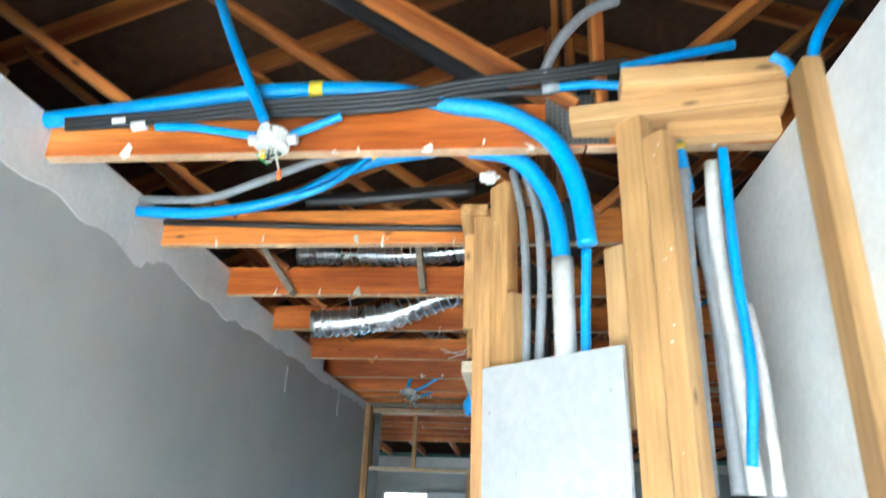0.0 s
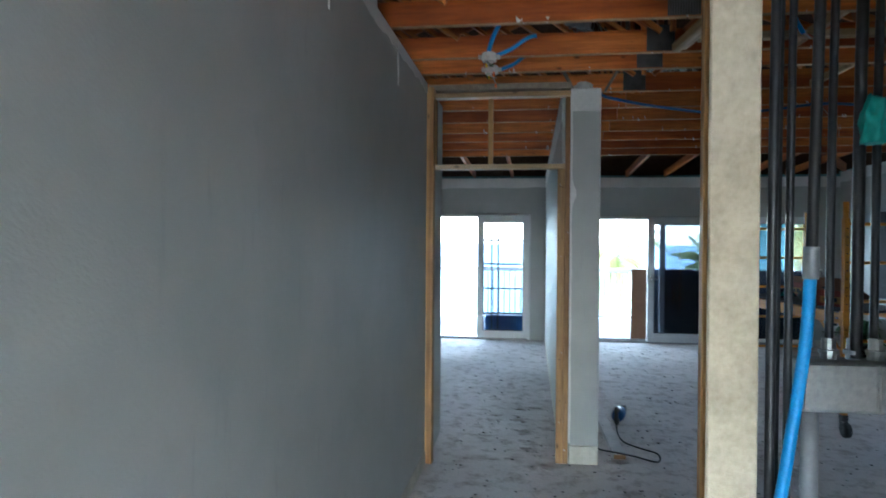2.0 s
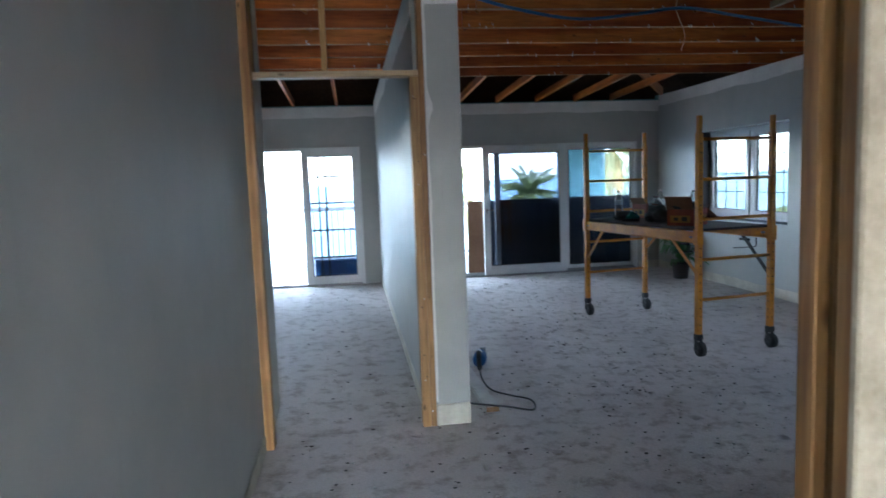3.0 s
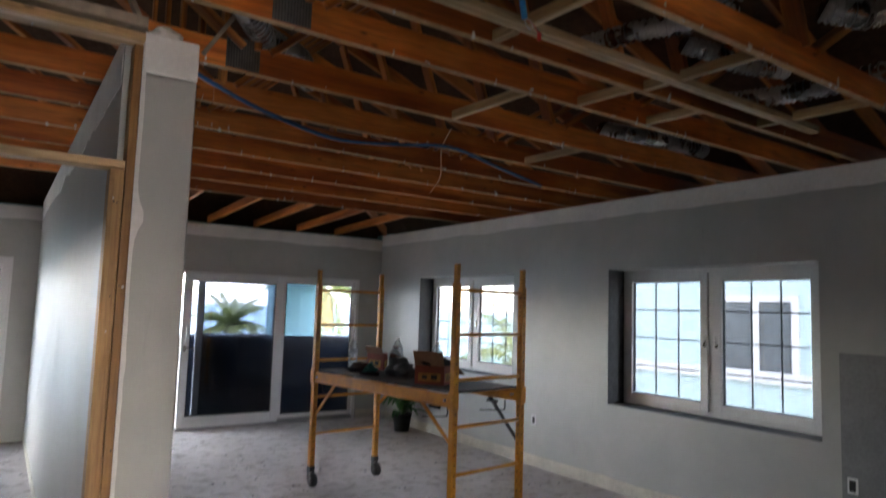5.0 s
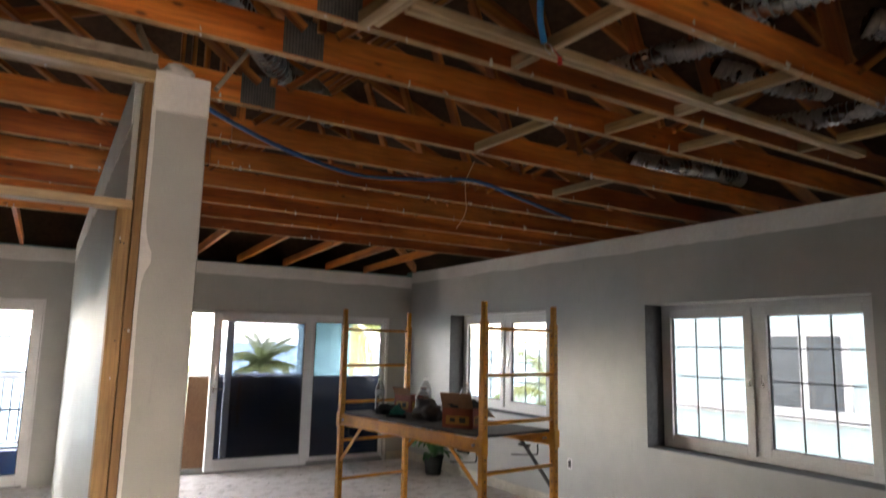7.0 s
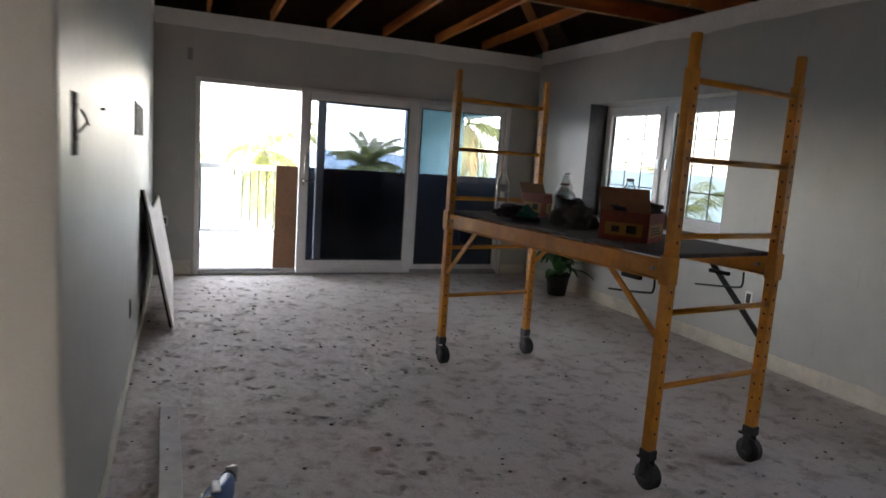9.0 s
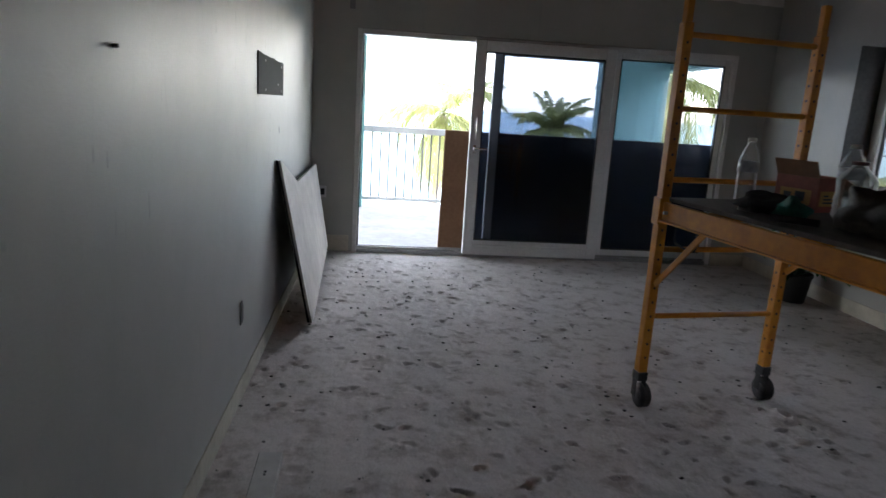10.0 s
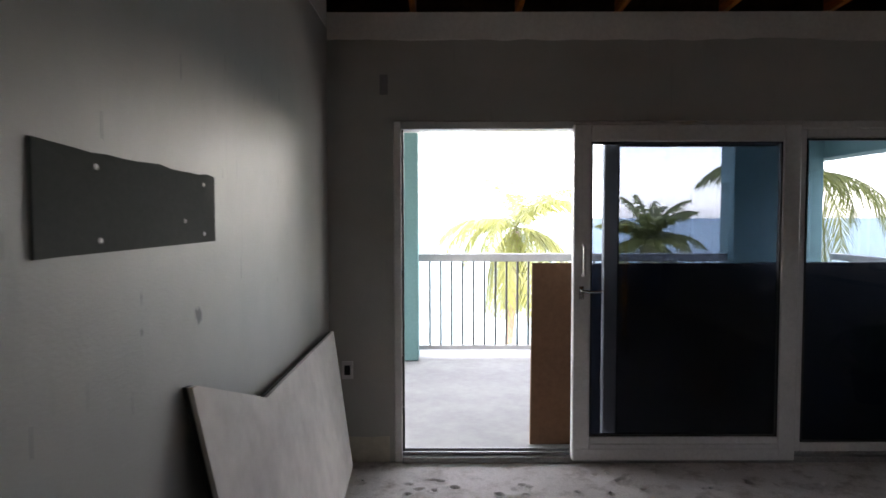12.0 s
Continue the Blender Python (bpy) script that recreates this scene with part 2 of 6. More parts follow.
BALCONY = surface("dusty_balcony_concrete", (0.27, 0.266, 0.258), (0.41, 0.405, 0.392), 0.85, 14, 1.6, 0.3, 0.003, stain=0.5)
CARD = surface("brown_cardboard", (0.17, 0.085, 0.045), (0.24, 0.125, 0.07), 0.85, 30, 2, 0.15, 0.001)
PLY = surface("white_board_scuffed", (0.6, 0.555, 0.52), (0.78, 0.735, 0.69), 0.75, 12, 2, 0.2, 0.001, stain=0.5)
DARKSHEET = surface("dark_navy_sheet", (0.05, 0.068, 0.118), (0.085, 0.11, 0.17), 0.55, 12, 2, 0.1, 0.001)
# Dark board back; shadow of the gap behind it is put into the colour too.
SHADED_BACK = surface("shaded_board_back", (0.02, 0.019, 0.018), (0.05, 0.045, 0.04), 0.8, 20, 3, 0.1, 0.001)
CLEAR = bottle_plastic("clear_bottle_plastic")
CAP = surface("dark_bottle_cap", (0.06, 0.02, 0.025), (0.1, 0.03, 0.035), 0.5)
LABEL = surface("dark_bottle_label", (0.2, 0.22, 0.26), (0.4, 0.42, 0.45), 0.5)
RAG = surface("black_cloth", (0.012, 0.012, 0.014), (0.03, 0.03, 0.034), 0.9, 90, 12, 0.6, 0.004)
GREYRAG = surface("grey_cloth", (0.05, 0.05, 0.05), (0.1, 0.1, 0.1), 0.9, 90, 12, 0.6, 0.004)
GREENRAG = surface("dark_green_cloth", (0.01, 0.1, 0.085), (0.02, 0.16, 0.13), 0.9, 90, 12, 0.6, 0.004)
BOX_PRINT = surface("red_orange_carton", (0.17, 0.03, 0.015), (0.26, 0.055, 0.025), 0.6, 30, 5, 0.05, 0.001, stain=0.3)
BOX_YELLOW = surface("yellow_carton_print", (0.3, 0.13, 0.02), (0.38, 0.19, 0.04), 0.6)
LEAF = surface("potted_plant_leaf", (0.025, 0.10, 0.03), (0.06, 0.19, 0.055), 0.45, 30, 6, 0.1, 0.001)
POT = surface("black_plant_pot", (0.012, 0.012, 0.012), (0.03, 0.03, 0.03), 0.5)
SOIL = surface("potting_soil", (0.03, 0.02, 0.012), (0.06, 0.04, 0.025), 0.95, 60, 12, 0.8, 0.006)
FROND = surface("palm_frond", (0.075, 0.1, 0.03), (0.2, 0.21, 0.07), 0.5, 9, 0.9, 0.0, stain=0.5, spread=(0.35, 0.65))


def let_light_through(m, tint, share):
    """Thin leaf: part of the light passes through and tints."""
    t = m.node_tree
    bsdf = t.nodes["Principled BSDF"]
    thin, mix = t.nodes.new("ShaderNodeBsdfTranslucent"), t.nodes.new("ShaderNodeMixShader")
    thin.inputs["Color"].default_value = (*tint, 1)
    mix.inputs[0].default_value = share
    t.links.new(bsdf.outputs[0], mix.inputs[1])
    t.links.new(thin.outputs[0], mix.inputs[2])
    t.links.new(mix.outputs[0], t.nodes["Material Output"].inputs["Surface"])


let_light_through(FROND, (0.27, 0.31, 0.08), 0.4)
DEADFROND = surface("dry_palm_frond", (0.3, 0.19, 0.07), (0.42, 0.29, 0.12), 0.7, 9, 0.9, 0.0)
TRUNK = surface("palm_trunk_bark", (0.16, 0.12, 0.09), (0.3, 0.24, 0.18), 0.9, 14, 3, 0.8, 0.02)
SAND = surface("beach_sand", (0.36, 0.33, 0.27), (0.48, 0.45, 0.37), 0.95, 1.2, 0.08, 0.3, 0.02, stain=0.5)
SEA = surface("turquoise_sea", (0.11, 0.19, 0.205), (0.16, 0.255, 0.265), 0.6, 0.6, 0.01, 0.0, stain=0.6)
NEIGH = surface("pale_aqua_facade", (0.34, 0.44, 0.45), (0.4, 0.5, 0.51), 0.8, 20, 0.8, 0.1, 0.002, stain=0.2)
NEIGH_TRIM = surface("white_facade_trim", (0.5, 0.5, 0.5), (0.58, 0.58, 0.58), 0.7)
NEIGH_PANE = surface("dark_far_pane", (0.06, 0.07, 0.075), (0.09, 0.1, 0.11), 0.3)
NEIGH_ROOF = surface("grey_metal_roof", (0.4, 0.42, 0.43), (0.5, 0.52, 0.53), 0.5)
GREENBAG = surface("teal_plastic_bag", (0.02, 0.3, 0.25), (0.05, 0.42, 0.36), 0.5)
BIN_PLASTIC = surface("dark_green_bin_plastic", (0.008, 0.014, 0.013), (0.02, 0.03, 0.028), 0.4)
STICK = surface("scuffed_white_strip", (0.56, 0.53, 0.5), (0.74, 0.71, 0.67), 0.8, 20, 4, 0.3, 0.002, stain=0.5)

# Dark grey: shade of the window recess put into lining colour; also box plates.
SHADE_AND_PLATE = surface("dark_reveal_shade_and_plate", (0.06, 0.062, 0.066), (0.11, 0.112, 0.116), 0.85, 30, 3, 0.3, 0.002)
# Dark tone for chips that stand in for footprint shadows.
SHADE_CHIPS = surface("footprint_shade_chips", (0.1, 0.095, 0.09), (0.2, 0.19, 0.18), 0.95, 40, 8, 0.5, 0.003)
# Bars drawn dark: their look against the light is put into the colour.
BACKLIT_GRILLE = surface("backlit_grille_bar", (0.1, 0.11, 0.12), (0.16, 0.17, 0.18), 0.5)
SEA_PANEL = surface("blue_film_sheet", (0.03, 0.12, 0.3), (0.05, 0.17, 0.38), 0.5)
OLD_PLAIN = surface("grey_old_timber", (0.2, 0.16, 0.12), (0.34, 0.28, 0.21), 0.85, 25, 3, 0.4, 0.003)
PALE_PLAIN = surface("pale_wire_sheath", (0.5, 0.36, 0.24), (0.6, 0.45, 0.3), 0.6)
STUD_PLAIN = surface("brown_offcut_wood", (0.2, 0.11, 0.05), (0.32, 0.19, 0.09), 0.8)
BLUE_DARK = surface("dusty_blue_tube", (0.01, 0.07, 0.22), (0.02, 0.12, 0.32), 0.5, 60, 3, 0.1, 0.001)
LEAFWIRE = surface("green_wire", (0.02, 0.2, 0.05), (0.04, 0.3, 0.08), 0.5)
GREENBOARD2 = surface("grey_bare_patch", (0.2, 0.21, 0.21), (0.27, 0.28, 0.28), 0.8, 40, 4, 0.1, 0.001)
DARKPIPE = surface("dark_steel_pipe", (0.022, 0.023, 0.025), (0.05, 0.052, 0.055), 0.4, 50, 4, 0.1, 0.001, metal=0.3)


def dusty_floor():
    m, t, nodes, links, bsdf = tree("dusty_screed_floor")
    vec = coords(t)
    a, b, c = grain(t, vec, 95, 6), grain(t, vec, 7, 6, 0.65), grain(t, vec, 0.7, 4)
    col = ramp(t, a, [(0.3, (0.63, 0.575, 0.54)), (0.7, (0.79, 0.735, 0.7))])
    col = blend(t, "MULTIPLY", 1.0, col, ramp(t, b, [(0.34, (0.66, 0.62, 0.59)), (0.5, (1, 1, 1))]))
    col = blend(t, "MULTIPLY", 0.8, col, ramp(t, c, [(0.3, (0.75, 0.73, 0.72)), (0.7, (1.1, 1.1, 1.1))]))
    links.new(col, bsdf.inputs["Base Color"])
    bsdf.inputs["Roughness"].default_value = 0.88
    relief(t, bsdf, blend(t, "MIX", 0.5, ramp(t, a, [(0, (0, 0, 0)), (1, (1, 1, 1))]), ramp(t, b, [(0.2, (0, 0, 0)), (0.8, (1, 1, 1))])), 0.6, 0.006)
    return m


FLOOR = dusty_floor()

# ---- building helpers ----


def mesh_of(name, bm, material):
    me = bpy.data.meshes.new(name)
    bm.normal_update()
    bm.to_mesh(me)
    bm.free()
    me.materials.append(material)
    return me


def origin_of(ob):
    at = Vector((0, 0, 0))
    while ob is not None:
        at = at + ob.location
        ob = ob.parent
    return at


def thing(name, at, label, category, group="", kind=""):
    ob = new(name)
    ob.location = at
    ob.empty_display_size = 0.1
    return tagged(ob, label, category, group, kind)


def part(name, bm, material, parent, label="", smooth=False):
    """Links a bmesh, drawn in world coordinates, as one mesh under a thing or a part."""
    bmesh.ops.translate(bm, vec=-origin_of(parent), verts=bm.verts)
    if smooth:
        for fc in bm.faces:
            fc.smooth = True
    ob = new(name, mesh_of(name, bm, material))
    ob.parent = parent
    return tagged(ob, label)


def solo(name, bm, material, label="", category="", group="", kind="", smooth=False):
    """A thing that is one mesh, or a piece of the setting."""
    if smooth:
        for fc in bm.faces:
            fc.smooth = True
    return tagged(new(name, mesh_of(name, bm, material)), label, category, group, kind)


def box(bm, lo, hi, bevel=0.0, m=None):
    """A box between two corners, its edges bevelled; m: a pose laid on it."""
    made = bmesh.ops.create_cube(bm, size=1)["verts"]
    size = [max(b - a, 1e-4) for a, b in zip(lo, hi)]
    mid = [(a + b) / 2 for a, b in zip(lo, hi)]
    mat = Matrix.Translation(mid) @ Matrix.Diagonal((*size, 1))
    bmesh.ops.transform(bm, matrix=mat, verts=made)
    if bevel:
        edges = {e for v in made for e in v.link_edges}
        out = bmesh.ops.bevel(bm, geom=list(edges), offset=bevel, segments=1, affect="EDGES")
        made = list({v for fc in out["faces"] for v in fc.verts} | {v for v in made if v.is_valid})
    if m is not None:
        bmesh.ops.transform(bm, matrix=m, verts=made)
    return bm


def boxes(*pairs, bevel=0.0, m=None):
    bm = bmesh.new()
    for lo, hi in pairs:
        box(bm, lo, hi, bevel, m)
    return bm


def curve_points(pts, steps=8):
    """Catmull-Rom line through points."""
    p = [Vector(q) for q in pts]
    if len(p) < 3:
        return [p[0].lerp(p[-1], k / steps) for k in range(steps + 1)]
    p = [2 * p[0] - p[1], *p, 2 * p[-1] - p[-2]]
    out = []
    for a, b, c, d in zip(p, p[1:], p[2:], p[3:]):
        for k in range(steps):
            s = k / steps
            out.append(0.5 * (2 * b + (c - a) * s + (2 * a - 5 * b + 4 * c - d) * s * s + (3 * b - a - 3 * c + d) * s ** 3))
    return out + [p[-2]]


def tube(bm, pts, radius, sides=10, rib=0.0, pitch=2, cap=True):
    """A round tube along points; rib: the depth of its corrugation."""
    rings, normal = [], None
    for k, at in enumerate(pts):
        ahead = (pts[min(k + 1, len(pts) - 1)] - pts[max(k - 1, 0)]).normalized()
        if normal is None:
            normal = ahead.orthogonal().normalized()
        normal = (normal - ahead * normal.dot(ahead)).normalized()
        side = ahead.cross(normal)
        r = radius - (rib if k % pitch else 0.0)
        rings.append([bm.verts.new(at + r * (math.cos(6.28319 * j / sides) * normal + math.sin(6.28319 * j / sides) * side)) for j in range(sides)])
    for a, b in zip(rings, rings[1:]):
        for j in range(sides):
            bm.faces.new((a[j], a[(j + 1) % sides], b[(j + 1) % sides], b[j]))
    if cap:
        bm.faces.new(rings[0][::-1])
        bm.faces.new(rings[-1])
    return bm


def spaced(pts, step):
    """The same line cut into equal steps."""
    out, left = [pts[0]], 0.0
    for a, b in zip(pts, pts[1:]):
        span = (b - a).length
        while span > 0 and left + step <= span + 1e-9:
            left += step
            out.append(a.lerp(b, left / span))
        left -= span
    return out


def rod(bm, a, b, radius, sides=10):
    return tube(bm, [Vector(a), Vector(b)], radius, sides)


def lathe(bm, profile, at, sides=20):
    """A turned body from (radius, height) pairs."""
    at = Vector(at)
    rings = [[bm.verts.new(at + Vector((r * math.cos(6.28319 * j / sides), r * math.sin(6.28319 * j / sides), h))) for j in range(sides)] for r, h in profile]
    for a, b in zip(rings, rings[1:]):
        for j in range(sides):
            bm.faces.new((a[j], a[(j + 1) % sides], b[(j + 1) % sides], b[j]))
    bm.faces.new(rings[0][::-1])
    bm.faces.new(rings[-1])
    return bm


def lumber(name, a, b, wide, high, material, parent=None, up=(0, 0, 1), label="", bevel=0.003):
    """A sawn piece from a to b; wide: across, high: along up."""
    a, b = Vector(a), Vector(b)
    x = (b - a).normalized()
    y = Vector(up).cross(x).normalized()
    z = x.cross(y)
    bm = boxes(((-(b - a).length / 2, -wide / 2, -high / 2), ((b - a).length / 2, wide / 2, high / 2)), bevel=bevel)
    ob = new(name, mesh_of(name, bm, material))
    m = Matrix((x, y, z)).transposed().to_4x4()
    m.translation = (a + b) / 2
    if parent is not None:
        ob.parent = parent
        m.translation = m.translation - origin_of(parent)
    ob.matrix_basis = m
    return tagged(ob, label)


def crumple(bm, at, size, seed, flat=0.0):
    """A soft crumpled heap resting at a height."""
    made = bmesh.ops.create_icosphere(bm, subdivisions=4, radius=1)["verts"]
    for v in made:
        n = noise.noise(v.co * 1.6 + Vector((seed, 0, 0))) * 0.45 + noise.noise(v.co * 4.5 + Vector((0, seed, 0))) * 0.16
        v.co = v.co * (1 + n)
        v.co = Vector((v.co.x * size[0], v.co.y * size[1], max(v.co.z, -0.55) * size[2] + 0.55 * size[2])) + Vector(at)
    return bm


def ragged(axis, plane, a, b, low, high, thick, wobble, seed, step=0.05, both=False, slope=0.0):
    """A strip on a wall plane with a torn edge along its bottom (low) or, for a strip on the floor, along its top."""
    bm = bmesh.new()
    n = max(2, int(abs(b - a) / step))
    rows = []
    for k in range(n + 1):
        s = a + (b - a) * k / n
        w = wobble * (noise.noise(Vector((s * 1.7, seed, 0))) + 0.5 * noise.noise(Vector((s * 7.0, seed, 3))))
        lo, hi = (low + w, high) if low > 1 else (low, high + w)
        pts = []
        for off, z in ((0, lo), (0, hi), (thick, hi), (thick, lo)):
            p = (plane + off, s, z) if axis == "x" else (s, plane + off, z)
            pts.append(bm.verts.new(p))
        rows.append(pts)
    for p, q in zip(rows, rows[1:]):
        for j in range(4):
            bm.faces.new((p[j], p[(j + 1) % 4], q[(j + 1) % 4], q[j]))
    bm.faces.new(rows[0])
    bm.faces.new(rows[-1][::-1])
    bmesh.ops.recalc_face_normals(bm, faces=bm.faces)
    return bm


def wall(name, axis, lo, hi, a, b, z0, z1, material, holes=(), label=""):
    """A thick wall across axis between lo and hi, from a to b, with holes (a, b, z0, z1) cut through it."""
    cuts = sorted({a, b, *(h[0] for h in holes), *(h[1] for h in holes)})
    bm = bmesh.new()
    for p, q in zip(cuts, cuts[1:]):
        here = sorted((h[2], h[3]) for h in holes if h[0] < (p + q) / 2 < h[1])
        z = z0
        for h0, h1 in (*here, (z1, z1)):
            if h0 > z + 1e-6:
                if axis == "x":
                    box(bm, (lo, p, z), (hi, q, h0))
                else:
                    box(bm, (p, lo, z), (q, hi, h0))
            z = h1
    bmesh.ops.remove_doubles(bm, verts=bm.verts, dist=1e-5)
    return solo(name, bm, material, label, "wall", kind="structure")

# ---- the large structure ----
TOP, JOIST = 2.82, 2.845
XR, YF = 4.47, 13.0


def floor_mesh():
    """The screed with its dents and scuffed footprints as real relief."""
    x0, x1, y0, y1 = -3.0, 5.7, -1.5, 13.2
    xs = np.concatenate([np.arange(x0, -1.2, 0.06), np.arange(-1.2, 0, 0.022), np.arange(0, 3.2, 0.011), np.arange(3.2, x1 + 0.01, 0.025)])
    ys = np.concatenate([np.arange(y0, 2.6, 0.05), np.arange(2.6, 6.6, 0.02), np.arange(6.6, y1 + 0.005, 0.0115)])
    nx, ny = len(xs), len(ys)
    rng = np.random.default_rng(4)
    gx, gy = np.meshgrid(xs, ys)
    h = np.zeros_like(gx)

    def lattice(cell, seed):
        """Smooth random heights on a grid of the given cell."""
        r = np.random.default_rng(seed).standard_normal((int((y1 - y0) / cell) + 3, int((x1 - x0) / cell) + 3))
        fx, fy = (xs - x0) / cell, (ys - y0) / cell
        ix, iy = fx.astype(int), fy.astype(int)
        tx, ty = (fx - ix)[None, :], (fy - iy)[:, None]
        tx, ty = tx * tx * (3 - 2 * tx), ty * ty * (3 - 2 * ty)
        lo, hi = r[iy], r[iy + 1]
        return (lo[:, ix] * (1 - tx) + lo[:, ix + 1] * tx) * (1 - ty) + (hi[:, ix] * (1 - tx) + hi[:, ix + 1] * tx) * ty

    wx, wy, patchy = 0.008 * lattice(0.045, 21) + 0.003 * lattice(0.02, 22), 0.008 * lattice(0.045, 23) + 0.003 * lattice(0.02, 24), lattice(0.4, 25)
    for k in range(2700):
        cx, cy = rng.uniform(-1.2, x1), rng.uniform(2.0, y1)
        big = rng.random() < 0.2
        a, b, turn = rng.uniform(0.012, 0.026) * (1.6 if big else 1), rng.uniform(0.008, 0.015) * (1.5 if big else 1), rng.normal(0, 0.7)
        deep = -rng.uniform(0.008, 0.026) * (1 if rng.random() < 0.85 else -0.4)
        i0, i1 = np.searchsorted(xs, (cx - 0.15, cx + 0.15))
        j0, j1 = np.searchsorted(ys, (cy - 0.15, cy + 0.15))
        u, v = gx[j0:j1, i0:i1] - cx + wx[j0:j1, i0:i1], gy[j0:j1, i0:i1] - cy + wy[j0:j1, i0:i1]
        p, q = u * math.cos(turn) + v * math.sin(turn), v * math.cos(turn) - u * math.sin(turn)
        r = (p / a) ** 2 + (q / b) ** 2
        h[j0:j1, i0:i1] += deep * np.exp(-r * r * 0.6) - 0.3 * deep * np.exp(-((np.sqrt(r) - 1.6) ** 2) * 4)
    h = h * np.clip(0.8 + 0.4 * patchy, 0.25, 1.35) + 0.0009 * lattice(0.06, 26) + 0.0005 * lattice(0.024, 27) + 0.0005 * rng.standard_normal(h.shape)
    co = np.stack([gx, gy, np.clip(h, -0.026, 0.009) - 0.003], -1).reshape(-1, 3)
    idx = np.arange(nx * ny).reshape(ny, nx)
    quads = np.stack([idx[:-1, :-1], idx[:-1, 1:], idx[1:, 1:], idx[1:, :-1]], -1).reshape(-1, 4)
    me = bpy.data.meshes.new("floor")
    me.from_pydata(co, [], quads)
    me.materials.append(FLOOR)
    me.polygons.foreach_set("use_smooth", np.ones(len(quads), bool))
    return tagged(new("floor", me), "dusty grey screed floor pitted with scuffed dents", "floor", kind="structure")


floor_mesh()
solo("floor_slab", boxes(((-3.2, -1.7, -0.3), (5.9, 13.2, -0.03))), BALCONY, "concrete slab under the screed", "floor", kind="structure")

DOOR = (0.40, 4.09, 0.0, 2.10)
DOOR_L = (-2.15, -0.43, 0.0, 2.14)
WIN1 = (9.75, 11.83, 0.90, 2.13)
WIN2 = (6.28, 8.305, 0.81, 2.13)
wall("wall_north", "y", YF, YF + 0.2, -3.0, XR + 0.36, -0.03, 2.75, GREY_WALL, [DOOR, DOOR_L], "grey painted wall with white sliding doors")
wall("wall_east", "x", XR, XR + 0.36, 5.75, YF, -0.03, TOP, GREY_WALL, [WIN1, WIN2], "grey painted wall with two recessed windows")
wall("wall_divider", "x", -0.178, 0.0, 6.87, YF, -0.03, TOP, GREY_WALL, label="grey satin partition wall with scuffs and drips")
for n, a, e, top in (("wall_corridor_near", -1.5, 3.4, 2.972), ("wall_corridor_middle", 3.4, 5.0, 2.92)):
    wall(n, "x", -1.30, -1.18, a, e, TOP, top, BARE, label="bare upper edge of the corridor wall between the joists")
wall("wall_corridor", "x", -1.30, -1.18, -1.5, 6.56, -0.03, TOP, GREY_WALL, label="long grey painted corridor wall")
wall("wall_corridor_end", "x", -1.30, -1.18, 6.66, 7.4, -0.03, TOP, BARE, label="short bare drywall return beyond the doorway")
wall("wall_room_return", "y", 7.28, 7.4, -3.0, -1.30, -0.03, TOP, GREY_WALL, label="grey wall of the far room")
wall("wall_west", "x", -3.15, -3.0, 7.28, YF + 0.2, -0.03, TOP, GREY_WALL, label="grey wall of the far room")
wall("wall_entry", "x", 0.88, 1.0, -1.5, 2.3, -0.03, TOP, BARE, label="bare white drywall wall beside the entry")
wall("wall_kitchen", "y", 2.18, 2.3, 1.0, 5.7, -0.03, TOP, BARE, label="bare drywall wall of the open kitchen area")
wall("wall_kitchen_east", "x", 5.6, 5.75, 2.3, 5.75, -0.03, TOP, GREY_WALL, label="grey wall of the open kitchen area")
wall("wall_kitchen_return", "y", 5.75, 5.9, XR + 0.36, 5.75, -0.03, TOP, GREY_WALL, label="grey wall return")
wall("wall_south", "y", -1.5, -1.4, -1.30, 1.0, -0.03, TOP, GREY_WALL, [(-0.9, 0.05, 0.0, 2.05)], "grey entry wall")

# bare strips where ceiling and skirting were torn away
strip = "unpainted white strip along the wall top with a torn edge"
solo("trim_corridor_top", ragged("x", -1.18, -1.4, 6.56, 2.755, TOP, 0.004, 0.06, 2.0), BARE, strip, "trim", kind="structure")
bm = bmesh.new()
for off in (0.0, 0.0045):
    bm.faces.new([bm.verts.new((-1.18 + off, y, z)) for y, z in ((2.05, 2.80), (2.2, 2.765), (2.41, 2.705), (2.45, 2.71), (2.475, 2.745), (2.52, 2.75), (2.6, 2.80))])
solo("trim_corridor_tongue", bm, BARE, "torn tongue of unpainted drywall on the corridor wall", "trim", kind="structure")
solo("trim_east_top", ragged("x", XR - 0.004, 5.75, YF - 0.004, 2.655, TOP, 0.004, 0.02, 5.0), BARE, strip, "trim", kind="structure")
solo("trim_north_top", ragged("y", YF - 0.004, 0.005, XR - 0.005, 2.585, 2.75, 0.004, 0.02, 7.0), BARE, strip, "trim", kind="structure")
solo("trim_north_top_far_room", ragged("y", YF - 0.004, -3.0, -0.183, 2.585, 2.75, 0.004, 0.02, 8.0), BARE, strip, "trim", kind="structure")
solo("trim_divider_top", ragged("x", 0.0, 6.875, YF - 0.005, 2.66, TOP, 0.004, 0.03, 9.0), BARE, strip, "trim", kind="structure")
solo("trim_divider_top_far_side", ragged("x", -0.182, 6.9, YF - 0.005, 2.6, TOP, 0.004, 0.05, 11.0), BARE, strip, "trim", kind="structure")
base = "cream scraped strip where the skirting was removed"
solo("baseboard_east", ragged("x", XR - 0.005, 5.75, YF - 0.006, 0.0, 0.12, 0.005, 0.015, 15.0), CREAM, base, "baseboard", kind="structure")
